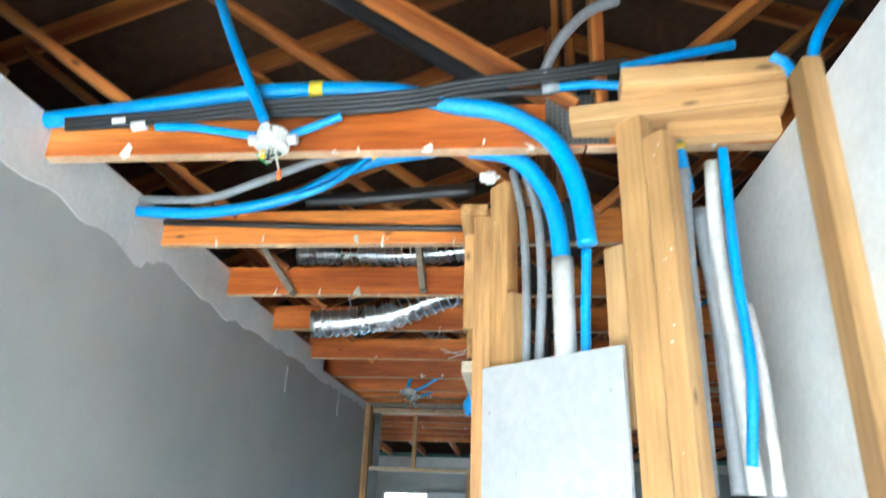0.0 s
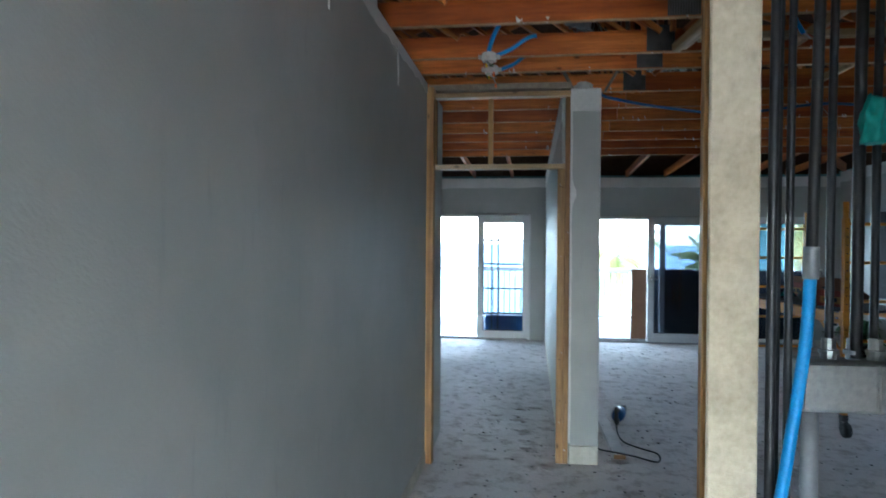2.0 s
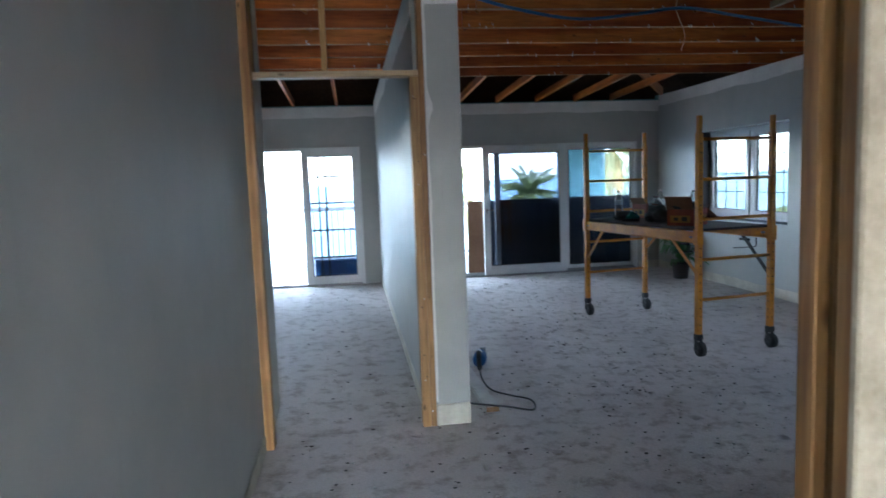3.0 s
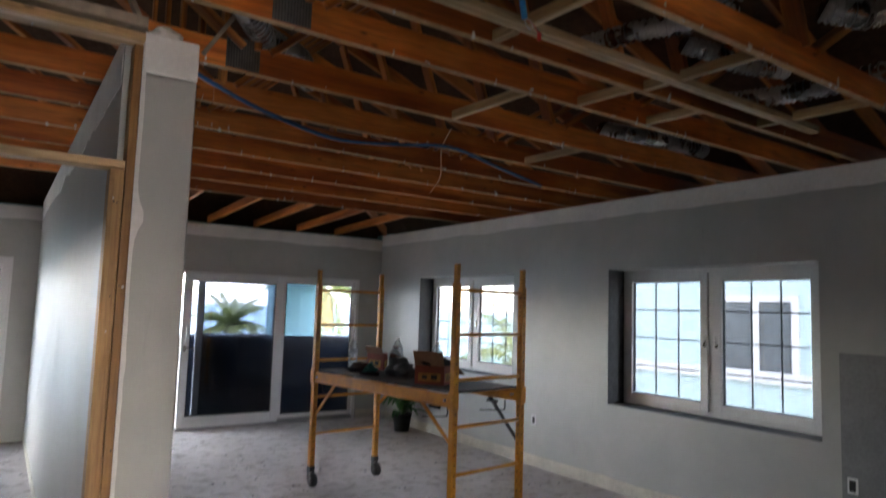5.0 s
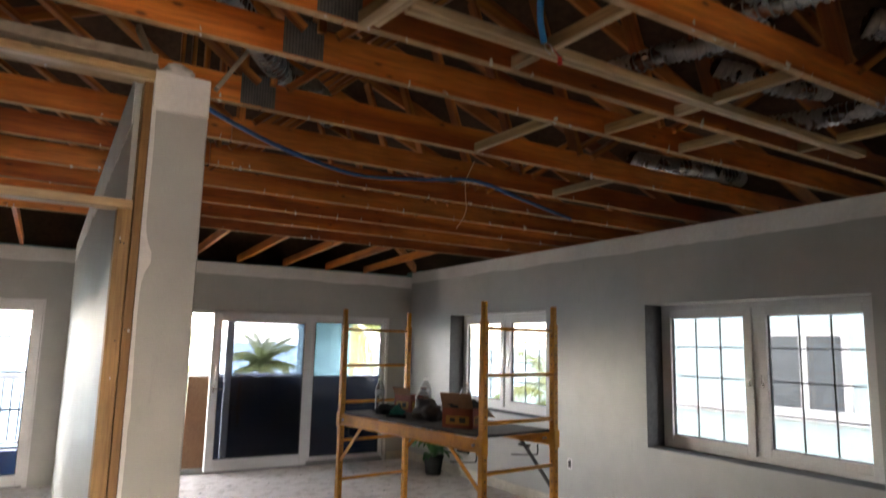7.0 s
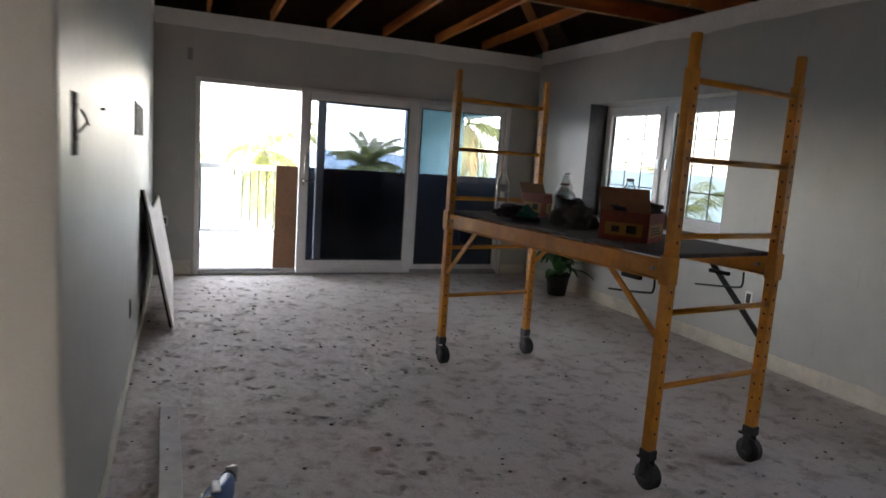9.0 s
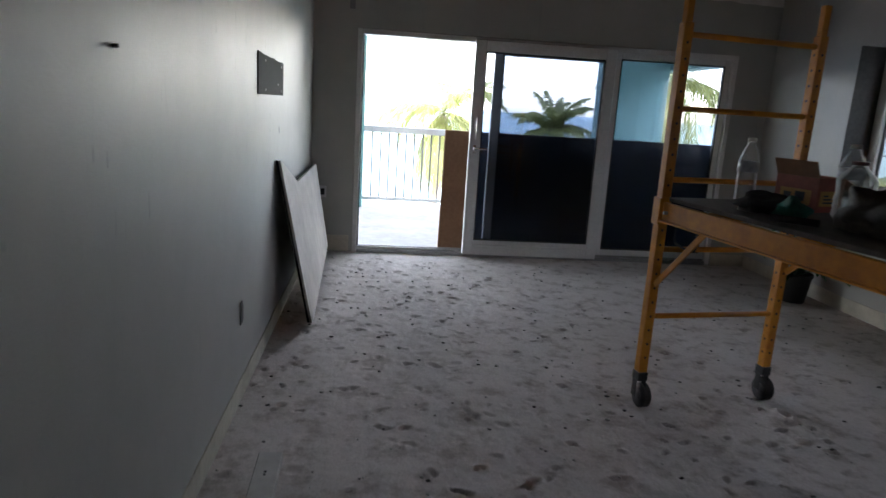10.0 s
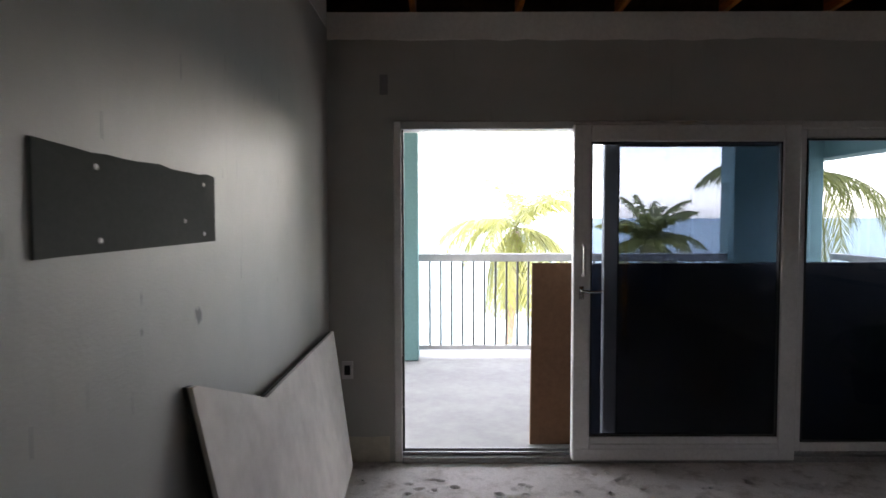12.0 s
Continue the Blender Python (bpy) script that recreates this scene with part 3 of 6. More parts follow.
solo("baseboard_divider", ragged("x", 0.0, 6.875, YF - 0.006, 0.0, 0.11, 0.005, 0.015, 17.0), CREAM, base, "baseboard", kind="structure")
solo("baseboard_divider_far_side", ragged("x", -0.183, 6.9, YF - 0.006, 0.0, 0.10, 0.005, 0.015, 18.0), CREAM, base, "baseboard", kind="structure")
solo("baseboard_north_short", ragged("y", YF - 0.005, 0.006, 0.37, 0.0, 0.16, 0.005, 0.015, 19.0), CREAM, base, "baseboard", kind="structure")
solo("baseboard_north_corner", ragged("y", YF - 0.005, 4.11, XR - 0.006, 0.0, 0.12, 0.005, 0.015, 20.0), CREAM, base, "baseboard", kind="structure")
solo("baseboard_corridor", ragged("x", -1.18, -1.4, 6.56, 0.0, 0.10, 0.005, 0.012, 21.0), CREAM, base, "baseboard", kind="structure")

# roof over the open trusses
EAVE_W, EAVE_E, RIDGE_X, RIDGE_Z, EAVE_Z = -4.7, 5.9, 0.45, 5.0, 2.86
bm = bmesh.new()
W0, W1, E0, E1 = ((EAVE_W, -2.2, EAVE_Z), (EAVE_W, 14.2, EAVE_Z), (EAVE_E, -2.2, EAVE_Z), (EAVE_E, 14.2, EAVE_Z))
R0, R1 = (RIDGE_X, -2.2, RIDGE_Z), (RIDGE_X, 9.6, RIDGE_Z)
for loop in ((W0, W1, R1, R0), (E1, E0, R0, R1), (W1, E1, R1), (E0, W0, R0)):
    low = [bm.verts.new(p) for p in loop]
    high = [bm.verts.new((p[0], p[1], p[2] + 0.03)) for p in loop]
    bm.faces.new(low)
    bm.faces.new(high[::-1])
    for j in range(len(loop)):
        k = (j + 1) % len(loop)
        bm.faces.new((low[j], high[j], high[k], low[k]))
bmesh.ops.recalc_face_normals(bm, faces=bm.faces)
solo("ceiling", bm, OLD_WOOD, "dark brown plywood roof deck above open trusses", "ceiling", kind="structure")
bm = boxes(((-4.7, 13.0, 2.79), (-3.0, 13.2, 2.86)), ((XR + 0.36, 5.9, 2.6), (5.9, 13.9, 2.84)), ((-4.7, 13.2, 2.62), (5.9, 14.1, 2.75)), ((-4.7, 14.1, 2.62), (5.9, 14.2, 2.9)))
solo("soffit", bm, TEAL, "teal soffit under the roof edge", "soffit", kind="structure")

# unseen boards added to close the attic from below against daylight
bm = boxes(((-4.7, -2.2, 2.79), (-1.31, 7.27, 2.83)), ((1.01, -2.2, 2.79), (5.9, 2.17, 2.83)), ((5.76, 2.17, 2.79), (5.9, 5.9, 2.83)), ((-4.7, 7.27, 2.79), (-3.16, 13.0, 2.83)), ((-1.31, -2.2, 2.825), (1.01, -1.5, 2.865)), ((-4.7, -2.25, 2.79), (5.9, -2.2, 2.9)))
solo("ceiling_next_door", bm, OLD_WOOD, "unseen added boards that keep daylight out of the attic", "ceiling", kind="structure")

# roof trusses
def truss(y, plated=True):
    t = thing("roof_truss", (0, y, JOIST), "orange-brown timber roof truss with metal nail plates", "roof truss", "roof trusses")
    high = 0.14
    mid = JOIST + high / 2
    lumber("bottom_chord", (-4.4, y, mid), (0.40, y, mid), 0.038, high, TRUSS_WOOD, t)
    lumber("bottom_chord", (0.404, y, mid), (5.4, y, mid), 0.038, high, TRUSS_WOOD, t)
    # Thin strips paint the light bounced from the floor under each chord.
    lumber("dusty_underside", (-4.3, y, JOIST - 0.001), (0.398, y, JOIST - 0.001), 0.036, 0.003, BOUNCE_PALE, t, label="underside paled by painted floor bounce, with plaster traces", bevel=0)
    lumber("dusty_underside", (0.406, y, JOIST - 0.001), (5.3, y, JOIST - 0.001), 0.036, 0.003, BOUNCE_PALE, t, label="underside paled by painted floor bounce, with plaster traces", bevel=0)
    rise = (RIDGE_Z - EAVE_Z) / (RIDGE_X - EAVE_W)
    fall = (RIDGE_Z - EAVE_Z) / (EAVE_E - RIDGE_X)
    lumber("top_chord", (EAVE_W + 0.3, y, EAVE_Z + 0.3 * rise - 0.1), (RIDGE_X, y, RIDGE_Z - 0.1), 0.038, 0.12, SHADED_TRUSS_WOOD, t)
    lumber("top_chord", (EAVE_E - 0.3, y, EAVE_Z + 0.3 * fall - 0.1), (RIDGE_X, y, RIDGE_Z - 0.1), 0.038, 0.12, SHADED_TRUSS_WOOD, t)

    def top(x):
        return RIDGE_Z - 0.16 - (rise * (RIDGE_X - x) if x < RIDGE_X else fall * (x - RIDGE_X))

    base_z = JOIST + high - 0.02
    for foot, head in ((0.45, RIDGE_X), (0.38, -1.23), (0.52, 1.94), (-0.88, -2.02), (-2.45, -2.15), (-2.55, -3.3), (2.5, 2.05), (2.6, 3.6)):
        lumber("web", (foot, y, base_z), (head, y, top(head)), 0.036, 0.088, SHADED_TRUSS_WOOD, t, up=(0.02, 1, 0))
    for x in (0.38,) if plated else ():
        for side in (-1, 1):
            bm = boxes(((x - 0.085, y + side * 0.0205 - 0.001, JOIST + 0.004), (x + 0.085, y + side * 0.0205 + 0.001, JOIST + 0.165)))
            part("nail_plate", bm, PLATE, t, "dull grey toothed steel plate")
    return t


TRUSS_Y = (1.87, 2.57, 3.22, 3.89, 4.68, 5.38, 6.02, 6.41, 7.08, 7.70, 8.30, 8.93, 9.55, 10.2, 10.86)
first = truss(TRUSS_Y[0])
plain = truss(-0.7, False)
for y in (-0.05, 0.55, 1.18, *TRUSS_Y[1:]):
    copy_thing(first if y < 7.3 else plain, pose(0, y, JOIST))

# short jack joists that run to the north wall, and the hip beam to the corner
for k in range(10):
    x = -2.04 + 0.64 * k
    j = thing("jack_joist", (x, 11.9, JOIST), "short brown jack joist running to the wall", "joist", "jack joists")
    lumber("joist", (x, 10.90, 2.905), (x + 0.01 * (k % 3 - 1), 13.15, 2.828), 0.038, 0.1, TRUSS_WOOD, j)
j = thing("hip_beam", (3.5, 12, JOIST), "diagonal brown hip beam running into the room corner", "beam")
lumber("beam", (2.7, 10.9, JOIST + 0.5), (4.6, 13.15, JOIST + 0.06), 0.04, 0.14, TRUSS_WOOD, j)

# ---- doors and windows ----
def frame_bars(x0, x1, z0, z1, w, y0, y1, bevel=0.006):
    """Four bars of a frame in the plane of the north wall."""
    return [boxes(((x0, y0, z0), (x0 + w, y1, z1)), bevel=bevel), boxes(((x1 - w, y0, z0), (x1, y1, z1)), bevel=bevel),
            boxes(((x0 + w, y0, z1 - w), (x1 - w, y1, z1)), bevel=bevel), boxes(((x0 + w, y0, z0), (x1 - w, y1, z0 + w)), bevel=bevel)]


def sash(parent, x0, x1, z0, z1, w, y0, y1, glass, foot=0.0, name="sash"):
    """A framed pane: stiles, rails, gasket and glass."""
    bms = frame_bars(x0, x1, z0, z1, w, y0, y1)
    leaf = part(name, bms[0], PVC, parent)
    for n, bm in zip(("stile", "top_rail", "bottom_rail"), bms[1:]):
        part(n, bm, PVC, leaf)
    if foot:
        part("bottom_rail", boxes(((x0 + w, y0 + 0.004, z0 + w), (x1 - w, y1, z0 + w + foot)), bevel=0.004), PVC, leaf)
    ym = (y0 + y1) / 2
    g = 0.012
    bm = boxes(((x0 + w, ym - 0.016, z0 + w + foot), (x0 + w + g, ym + 0.016, z1 - w)), ((x1 - w - g, ym - 0.016, z0 + w + foot), (x1 - w, ym + 0.016, z1 - w)),
               ((x0 + w + g, ym - 0.016, z1 - w - g), (x1 - w - g, ym + 0.016, z1 - w)), ((x0 + w + g, ym - 0.016, z0 + w + foot), (x1 - w - g, ym + 0.016, z0 + w + foot + g)))
    part("gasket", bm, GASKET, leaf, "black rubber gasket")
    pane = part("pane", boxes(((x0 + w + g, ym - 0.002, z0 + w + foot + g), (x1 - w - g, ym + 0.002, z1 - w - g))), glass, leaf, "tinted glass pane")
    pane.visible_shadow = False
    return leaf


d = thing("door_1", (2.2, YF, 0), "wide white sliding patio door, half open, with tinted glass", "sliding door", kind="structure")
x0, x1, z0, z1 = DOOR
for n, bm in zip(("frame", "frame", "frame", "threshold"), frame_bars(x0, x1, z0, z1, 0.05, YF - 0.012, YF + 0.15)[:3]):
    part(n, bm, PVC, d)
part("threshold", boxes(((x0 + 0.05, YF - 0.02, 0.0), (x1 - 0.05, YF + 0.16, 0.035)), ((x0 + 0.05, YF + 0.02, 0.035), (x1 - 0.05, YF + 0.035, 0.055)), ((x0 + 0.05, YF + 0.09, 0.035), (x1 - 0.05, YF + 0.105, 0.055)), bevel=0.003), ALU, d, "grey metal track")
part("gasket", boxes(((x0 + 0.05, YF + 0.02, 0.06), (x0 + 0.062, YF + 0.05, 2.05))), GASKET, d, "black rubber gasket")
for z in (0.3, 0.62, 1.15, 1.55, 1.85):
    part("striker", boxes(((x0 + 0.05, YF - 0.006, z), (x0 + 0.064, YF + 0.02, z + 0.045)), bevel=0.002), GASKET, d, "dark steel striker")
slide = sash(d, 1.49, 2.855, 0.025, 2.075, 0.105, YF - 0.05, YF + 0.012, DOOR_GLASS, 0.04)
part("foot_cover", boxes(((1.50, YF - 0.056, 0.03), (2.75, YF - 0.05, 0.10)), bevel=0.002), PVC, slide)
bm = tube(bmesh.new(), curve_points([(1.548, YF - 0.05, 1.165), (1.548, YF - 0.088, 1.18), (1.548, YF - 0.092, 1.26), (1.548, YF - 0.088, 1.34), (1.548, YF - 0.05, 1.355)], 5), 0.009, 8)
part("pull_handle", bm, CHROME, slide, "brushed metal pull handle", True)
bm = tube(bmesh.new(), curve_points([(1.54, YF - 0.05, 1.075), (1.54, YF - 0.09, 1.075), (1.60, YF - 0.095, 1.07), (1.66, YF - 0.09, 1.072)], 5), 0.009, 8)
box(bm, (1.525, YF - 0.056, 1.02), (1.555, YF - 0.05, 1.10), 0.002)
part("lever", bm, CHROME, slide, "brushed metal lever handle", True)
sash(d, 1.70, 2.89, 0.055, 2.05, 0.085, YF + 0.06, YF + 0.12, DOOR_GLASS, name="rear_sash")
sash(d, 2.865, 4.04, 0.055, 2.055, 0.06, YF + 0.022, YF + 0.055, DOOR_GLASS, name="fixed_sash")

d = thing("door_2", (-1.3, YF, 0), "white sliding patio door of the far room, half open", "sliding door", kind="structure")
x0, x1, z0, z1 = DOOR_L
for bm in frame_bars(x0, x1, z0, z1, 0.05, YF - 0.012, YF + 0.15)[:3]:
    part("frame", bm, PVC, d)
part("threshold", boxes(((x0 + 0.05, YF - 0.02, 0.0), (x1 - 0.05, YF + 0.16, 0.04)), bevel=0.003), ALU, d, "grey metal track")
leaf = sash(d, -1.33, -0.45, 0.03, 2.10, 0.10, YF - 0.045, YF + 0.012, DOOR_GLASS, 0.02)
bm = boxes(((-1.32, YF - 0.05, 2.10), (-0.44, YF - 0.02, 2.125)), bevel=0.004)
part("head_cover", bm, PVC, d)
# window bars seen through the far leaf
for z in (0.44, 0.865, 1.286, 1.694):
    part("grille_bar", boxes(((-1.22, YF + 0.055, z - 0.014), (-0.55, YF + 0.067, z + 0.014))), GASKET, d, "dark grille bar")
for x in (-1.09, -0.98):
    part("grille_bar", boxes(((x - 0.014, YF + 0.07, 0.05), (x + 0.014, YF + 0.082, 2.05))), GASKET, d, "dark grille bar")
part("lower_panel", boxes(((-1.2, YF + 0.09, 0.06), (-0.56, YF + 0.1, 0.40))), SEA_PANEL, d, "blue protective sheet")


def casement_window(name, ya, yb, z0, z1, label):
    """A recessed window of two casements with thin grille bars."""
    w = thing(name, (XR + 0.25, (ya + yb) / 2, z0), label, "window", kind="structure")
    xa, xb = XR + 0.23, XR + 0.30
    t = 0.045

    def bar(n, y0, y1, q0, q1, a, b, m, parent, lab="", bev=0.005):
        return part(n, boxes(((a, y0, q0), (b, y1, q1)), bevel=bev), m, parent, lab)

    near = 0.05
    bar("window_frame", ya, ya + t + near, z0, z1, xa, xb, PVC, w)
    bar("window_frame", yb - t, yb, z0, z1, xa, xb, PVC, w)
    bar("window_frame", ya + t + near, yb - t, z1 - t, z1, xa, xb, PVC, w)
    bar("window_frame", ya + t + near, yb - t, z0, z0 + t, xa, xb, PVC, w)
    # Added linings whose dark colour stands in for the recess shade.
    bar("reveal", yb - 0.004, yb, z0 + 0.004, z1, XR + 0.004, xa, SHADE_AND_PLATE, w, "added dark lining, reveal shade put into its colour", 0)
    bar("sill", ya + 0.01, yb - 0.004, z0, z0 + 0.004, XR + 0.004, xa, SHADE_AND_PLATE, w, "added dark lining, sill shade put into its colour", 0)
    ym = (ya + near + yb) / 2
    bar("mullion", ym - 0.03, ym + 0.03, z0 + t, z1 - t, xa, xb, PVC, w)
    for p, q in ((ya + t + near, ym - 0.03), (ym + 0.03, yb - t)):
        s = 0.075
        leaf = bar("casement", p, p + s, z0 + t, z1 - t, xa - 0.018, xb - 0.02, PVC, w)
        bar("stile", q - s, q, z0 + t, z1 - t, xa - 0.018, xb - 0.02, PVC, leaf)
        bar("top_rail", p + s, q - s, z1 - t - s, z1 - t, xa - 0.018, xb - 0.02, PVC, leaf)
        bar("bottom_rail", p + s, q - s, z0 + t, z0 + t + s, xa - 0.018, xb - 0.02, PVC, leaf)
        u0, u1, v0, v1 = p + s, q - s, z0 + t + s, z1 - t - s
        xg = xa + 0.02
        g = 0.008
        bm = boxes(((xg - 0.012, u0, v0), (xg + 0.012, u0 + g, v1)), ((xg - 0.012, u1 - g, v0), (xg + 0.012, u1, v1)), ((xg - 0.012, u0 + g, v0), (xg + 0.012, u1 - g, v0 + g)), ((xg - 0.012, u0 + g, v1 - g), (xg + 0.012, u1 - g, v1)))
        part("gasket", bm, GASKET, leaf, "black rubber gasket")
        pane = part("pane", boxes(((xg - 0.002, u0 + g, v0 + g), (xg + 0.002, u1 - g, v1 - g))), WIN_GLASS, leaf)
        pane.visible_shadow = False
        for k in (1, 2):
            y = u0 + (u1 - u0) * k / 3
            bar("grille_bar", y - 0.006, y + 0.006, v0 + g, v1 - g, xg + 0.003, xg + 0.011, BACKLIT_GRILLE, leaf, bev=0)
        for k in (1, 2, 3):
            z = v0 + (v1 - v0) * k / 4
            bar("grille_bar", u0 + g, u1 - g, z - 0.006, z + 0.006, xg + 0.012, xg + 0.02, BACKLIT_GRILLE, leaf, bev=0)
    bar("handle_plate", ym + 0.045, ym + 0.075, (z0 + z1) / 2 - 0.05, (z0 + z1) / 2 + 0.05, xa - 0.026, xa - 0.018, CHROME, w, "white metal window handle", 0.002)
    bar("handle", ym - 0.075, ym - 0.045, (z0 + z1) / 2 - 0.05, (z0 + z1) / 2 + 0.05, xa - 0.026, xa - 0.018, CHROME, w, "white metal window handle", 0.002)
    return w


casement_window("window_1", *WIN1, "white casement window with thin grille bars, closed")
casement_window("window_2", *WIN2, "large white casement window with thin grille bars, closed")

# ---- doorway framing and column ----
col = thing("column", (-0.02, 6.86, 0), "grey painted square column with bare white top and chipped corner", "column", kind="structure")
part("shaft", boxes(((-0.123, 6.737, 0.14), (0.096, 6.87, 2.63)), bevel=0.006), GREY_WALL, col)
part("head", boxes(((-0.125, 6.735, 2.63), (0.098, 6.87, 2.80)), bevel=0.006), BARE, col, "bare white column top")
part("foot", boxes(((-0.125, 6.735, 0.0), (0.098, 6.87, 0.14)), bevel=0.008), CREAM, col, "cream scraped column foot")
part("crown", crumple(bmesh.new(), (-0.03, 6.81, 2.79), (0.08, 0.05, 0.045), 3.0), PLASTER, col, "lump of old plaster", True)
bm = bmesh.new()
rows = []
for k in range(63):
    z = 0.16 + 0.04 * k
    wide = 0.016 + 0.007 * noise.noise(Vector((z * 3.1, 2, 0))) + 0.004 * noise.noise(Vector((z * 13, 5, 0))) + 0.032 * math.exp(-((z - 2.02) / 0.06) ** 2)
    rows.append([bm.verts.new((-0.1245, 6.7345, z)), bm.verts.new((-0.1245 + wide, 6.7345, z)), bm.verts.new((-0.1245 + wide, 6.738, z)), bm.verts.new((-0.1245, 6.738, z))])
for p, q in zip(rows, rows[1:]):
    for j in range(4):
        bm.faces.new((p[j], p[(j + 1) % 4], q[(j + 1) % 4], q[j]))
bmesh.ops.recalc_face_normals(bm, faces=bm.faces)
part("edge_putty", bm, BARE, col, "unpainted chipped corner edge")
for x, tilt in ((-0.10, -0.10), (0.13, 0.12)):
    lumber("brace", (x, 6.8, 2.79), (x + tilt, 6.8, 2.99), 0.02, 0.05, OLD_PLAIN, col, up=(0, 1, 0))

s = thing("doorway_frame", (-0.7, 6.75, 0), "bare timber doorway frame with flat header and cripple studs", "door frame", kind="structure")
lumber("stud", (-1.183, 6.62, 0), (-1.183, 6.62, 2.80), 0.106, 0.09, STUD_WOOD, s, up=(0, 1, 0), label="worn brown stud")
lumber("stud", (-0.189, 6.777, 0), (-0.189, 6.777, 2.205), 0.09, 0.054, STUD_WOOD, s, up=(1, 0, 0))
lumber("stud", (-0.143, 6.777, 0), (-0.143, 6.777, 2.74), 0.09, 0.034, STUD_WOOD, s, up=(1, 0, 0))
lumber("header", (-1.18, 6.777, 2.225), (-0.162, 6.777, 2.225), 0.09, 0.036, PALE_WOOD, s)
lumber("top_plate", (-1.18, 6.74, 2.76), (-0.126, 6.74, 2.76), 0.09, 0.036, PALE_WOOD, s)
lumber("top_plate", (-1.18, 6.70, 2.81), (-0.126, 6.70, 2.81), 0.09, 0.045, OLD_PLAIN, s)
lumber("cripple", (-0.72, 6.78, 2.245), (-0.72, 6.78, 2.74), 0.06, 0.036, STUD_WOOD, s, up=(1, 0, 0))
lumber("cripple", (-1.15, 6.78, 2.245), (-1.15, 6.78, 2.74), 0.06, 0.036, STUD_WOOD, s, up=(1, 0, 0))
rng = random.Random(5)
for k in range(16):
    x, z = rng.choice((-0.189, -0.143)) + rng.uniform(-0.012, 0.012), rng.uniform(0.1, 2.15)
    part("nail", rod(bmesh.new(), (x, 6.7325, z), (x, 6.7305, z), rng.uniform(0.003, 0.005), 8), GASKET if k % 3 else PLASTER, s, "nail head")

# ---- corridor partition on the east side ----
p = thing("partition_frame", (0.1, 3.0, 0), "bare timber stud partition with a beige sprayed opening", "stud wall", kind="structure")
for x, w, m in ((0.039, 0.024, STUD_WOOD), (0.072, 0.034, STUD_WOOD), (0.146, 0.02, STUD_WOOD)):
    lumber("stud", (x, 3.53, 0), (x, 3.53, 2.36), 0.038, w, m, p, up=(1, 0, 0))
lumber("stud", (0.047, 3.46, 0), (0.047, 3.46, 2.36), 0.04, 0.03, STUD_WOOD, p, up=(1, 0, 0))
part("jamb_face", boxes(((0.018, 3.42, 0), (0.135, 3.438, 2.33)), bevel=0.004), JAMB, p, "rough beige sprayed jamb")
part("header_face", boxes(((0.032, 2.42, 2.33), (0.142, 3.56, 2.37)), bevel=0.004), JAMB, p, "rough beige sprayed header")
lumber("header", (0.1, 2.40, 2.42), (0.1, 3.58, 2.42), 0.1, 0.09, STUD_WOOD, p)
for y in (2.38, 2.55, 2.9, 3.25, 3.55):
    lumber("cripple", (0.07, y, 2.465), (0.07, y, 2.80), 0.04, 0.06, STUD_WOOD, p, up=(1, 0, 0))
lumber("top_plate", (0.08, 2.2, 2.822), (0.08, 3.6, 2.822), 0.09, 0.038, STUD_WOOD, p)
for y in (2.23, 2.30):
    lumber("stud", (0.115, y, 0), (0.115, y, 2.80), 0.04, 0.07, STUD_WOOD, p, up=(1, 0, 0))

# diagonal chase: a drywall sheet, posts, header
U = Vector((0.7071, -0.7071, 0))
NRM = Vector((-0.7071, -0.7071, 0))
O = Vector((0.119, 2.143, 0))


def diag(s, z, off=0.0):
    """A point on the diagonal face: s along it, off in front of it."""
    v = O + s * U + off * NRM
    return (v.x, v.y, z)


TURN45 = Matrix.Translation(O) @ pose(0, 0, 0, 0, 0, -45)


def dbox(s0, s1, d0, d1, z0, z1, bevel=0.004):
    """A box in the diagonal frame: s along, d behind the face."""
    return boxes(((s0, d0, z0), (s1, d1, z1)), bevel=bevel, m=TURN45)


sheet = thing("drywall_sheet", diag(0.24, 0), "white drywall sheet screwed to posts, with a switch hole", "drywall")
bm = bmesh.new()
sl = [(0.0, 0.0), (0.478, 0.0), (0.478, 2.283), (0.0, 2.288)]
front = [bm.verts.new(diag(a, z, 0.006)) for a, z in sl]
rear = [bm.verts.new(diag(a, z, -0.006)) for a, z in sl]
bm.faces.new(front)
bm.faces.new(rear[::-1])
for k in range(4):
    bm.faces.new((front[k], rear[k], rear[(k + 1) % 4], front[(k + 1) % 4]))
bmesh.ops.recalc_face_normals(bm, faces=bm.faces)
part("sheet", bm, BOARD_WHITE, sheet)
for a, z in ((0.03, 2.16), (0.44, 2.18), (0.13, 2.0), (0.03, 1.86), (0.455, 1.95), (0.14, 1.78), (0.05, 1.6), (0.4, 1.5)):
    part("screw", dbox(a - 0.003, a + 0.003, -0.0072, -0.006, z - 0.005, z + 0.005, 0), STEEL, sheet, "countersunk screw")
part("switch_cutout", dbox(0.305, 0.355, -0.0075, -0.006, 1.75, 1.81, 0.001), STICK, sheet, "taped patch")
part("switch_hole", dbox(0.323, 0.337, -0.009, -0.0075, 1.76, 1.775, 0), GASKET, sheet, "small dark hole")

c = thing("chase_frame", diag(0.5, 0), "pale timber posts and header of the diagonal pipe chase", "stud wall", kind="structure")
def dlum(n, s, d, z0, z1, w, depth, m, lab=""):
    lumber(n, diag(s, z0, -d), diag(s, z1, -d), depth, w, m, c, up=tuple(U), label=lab)


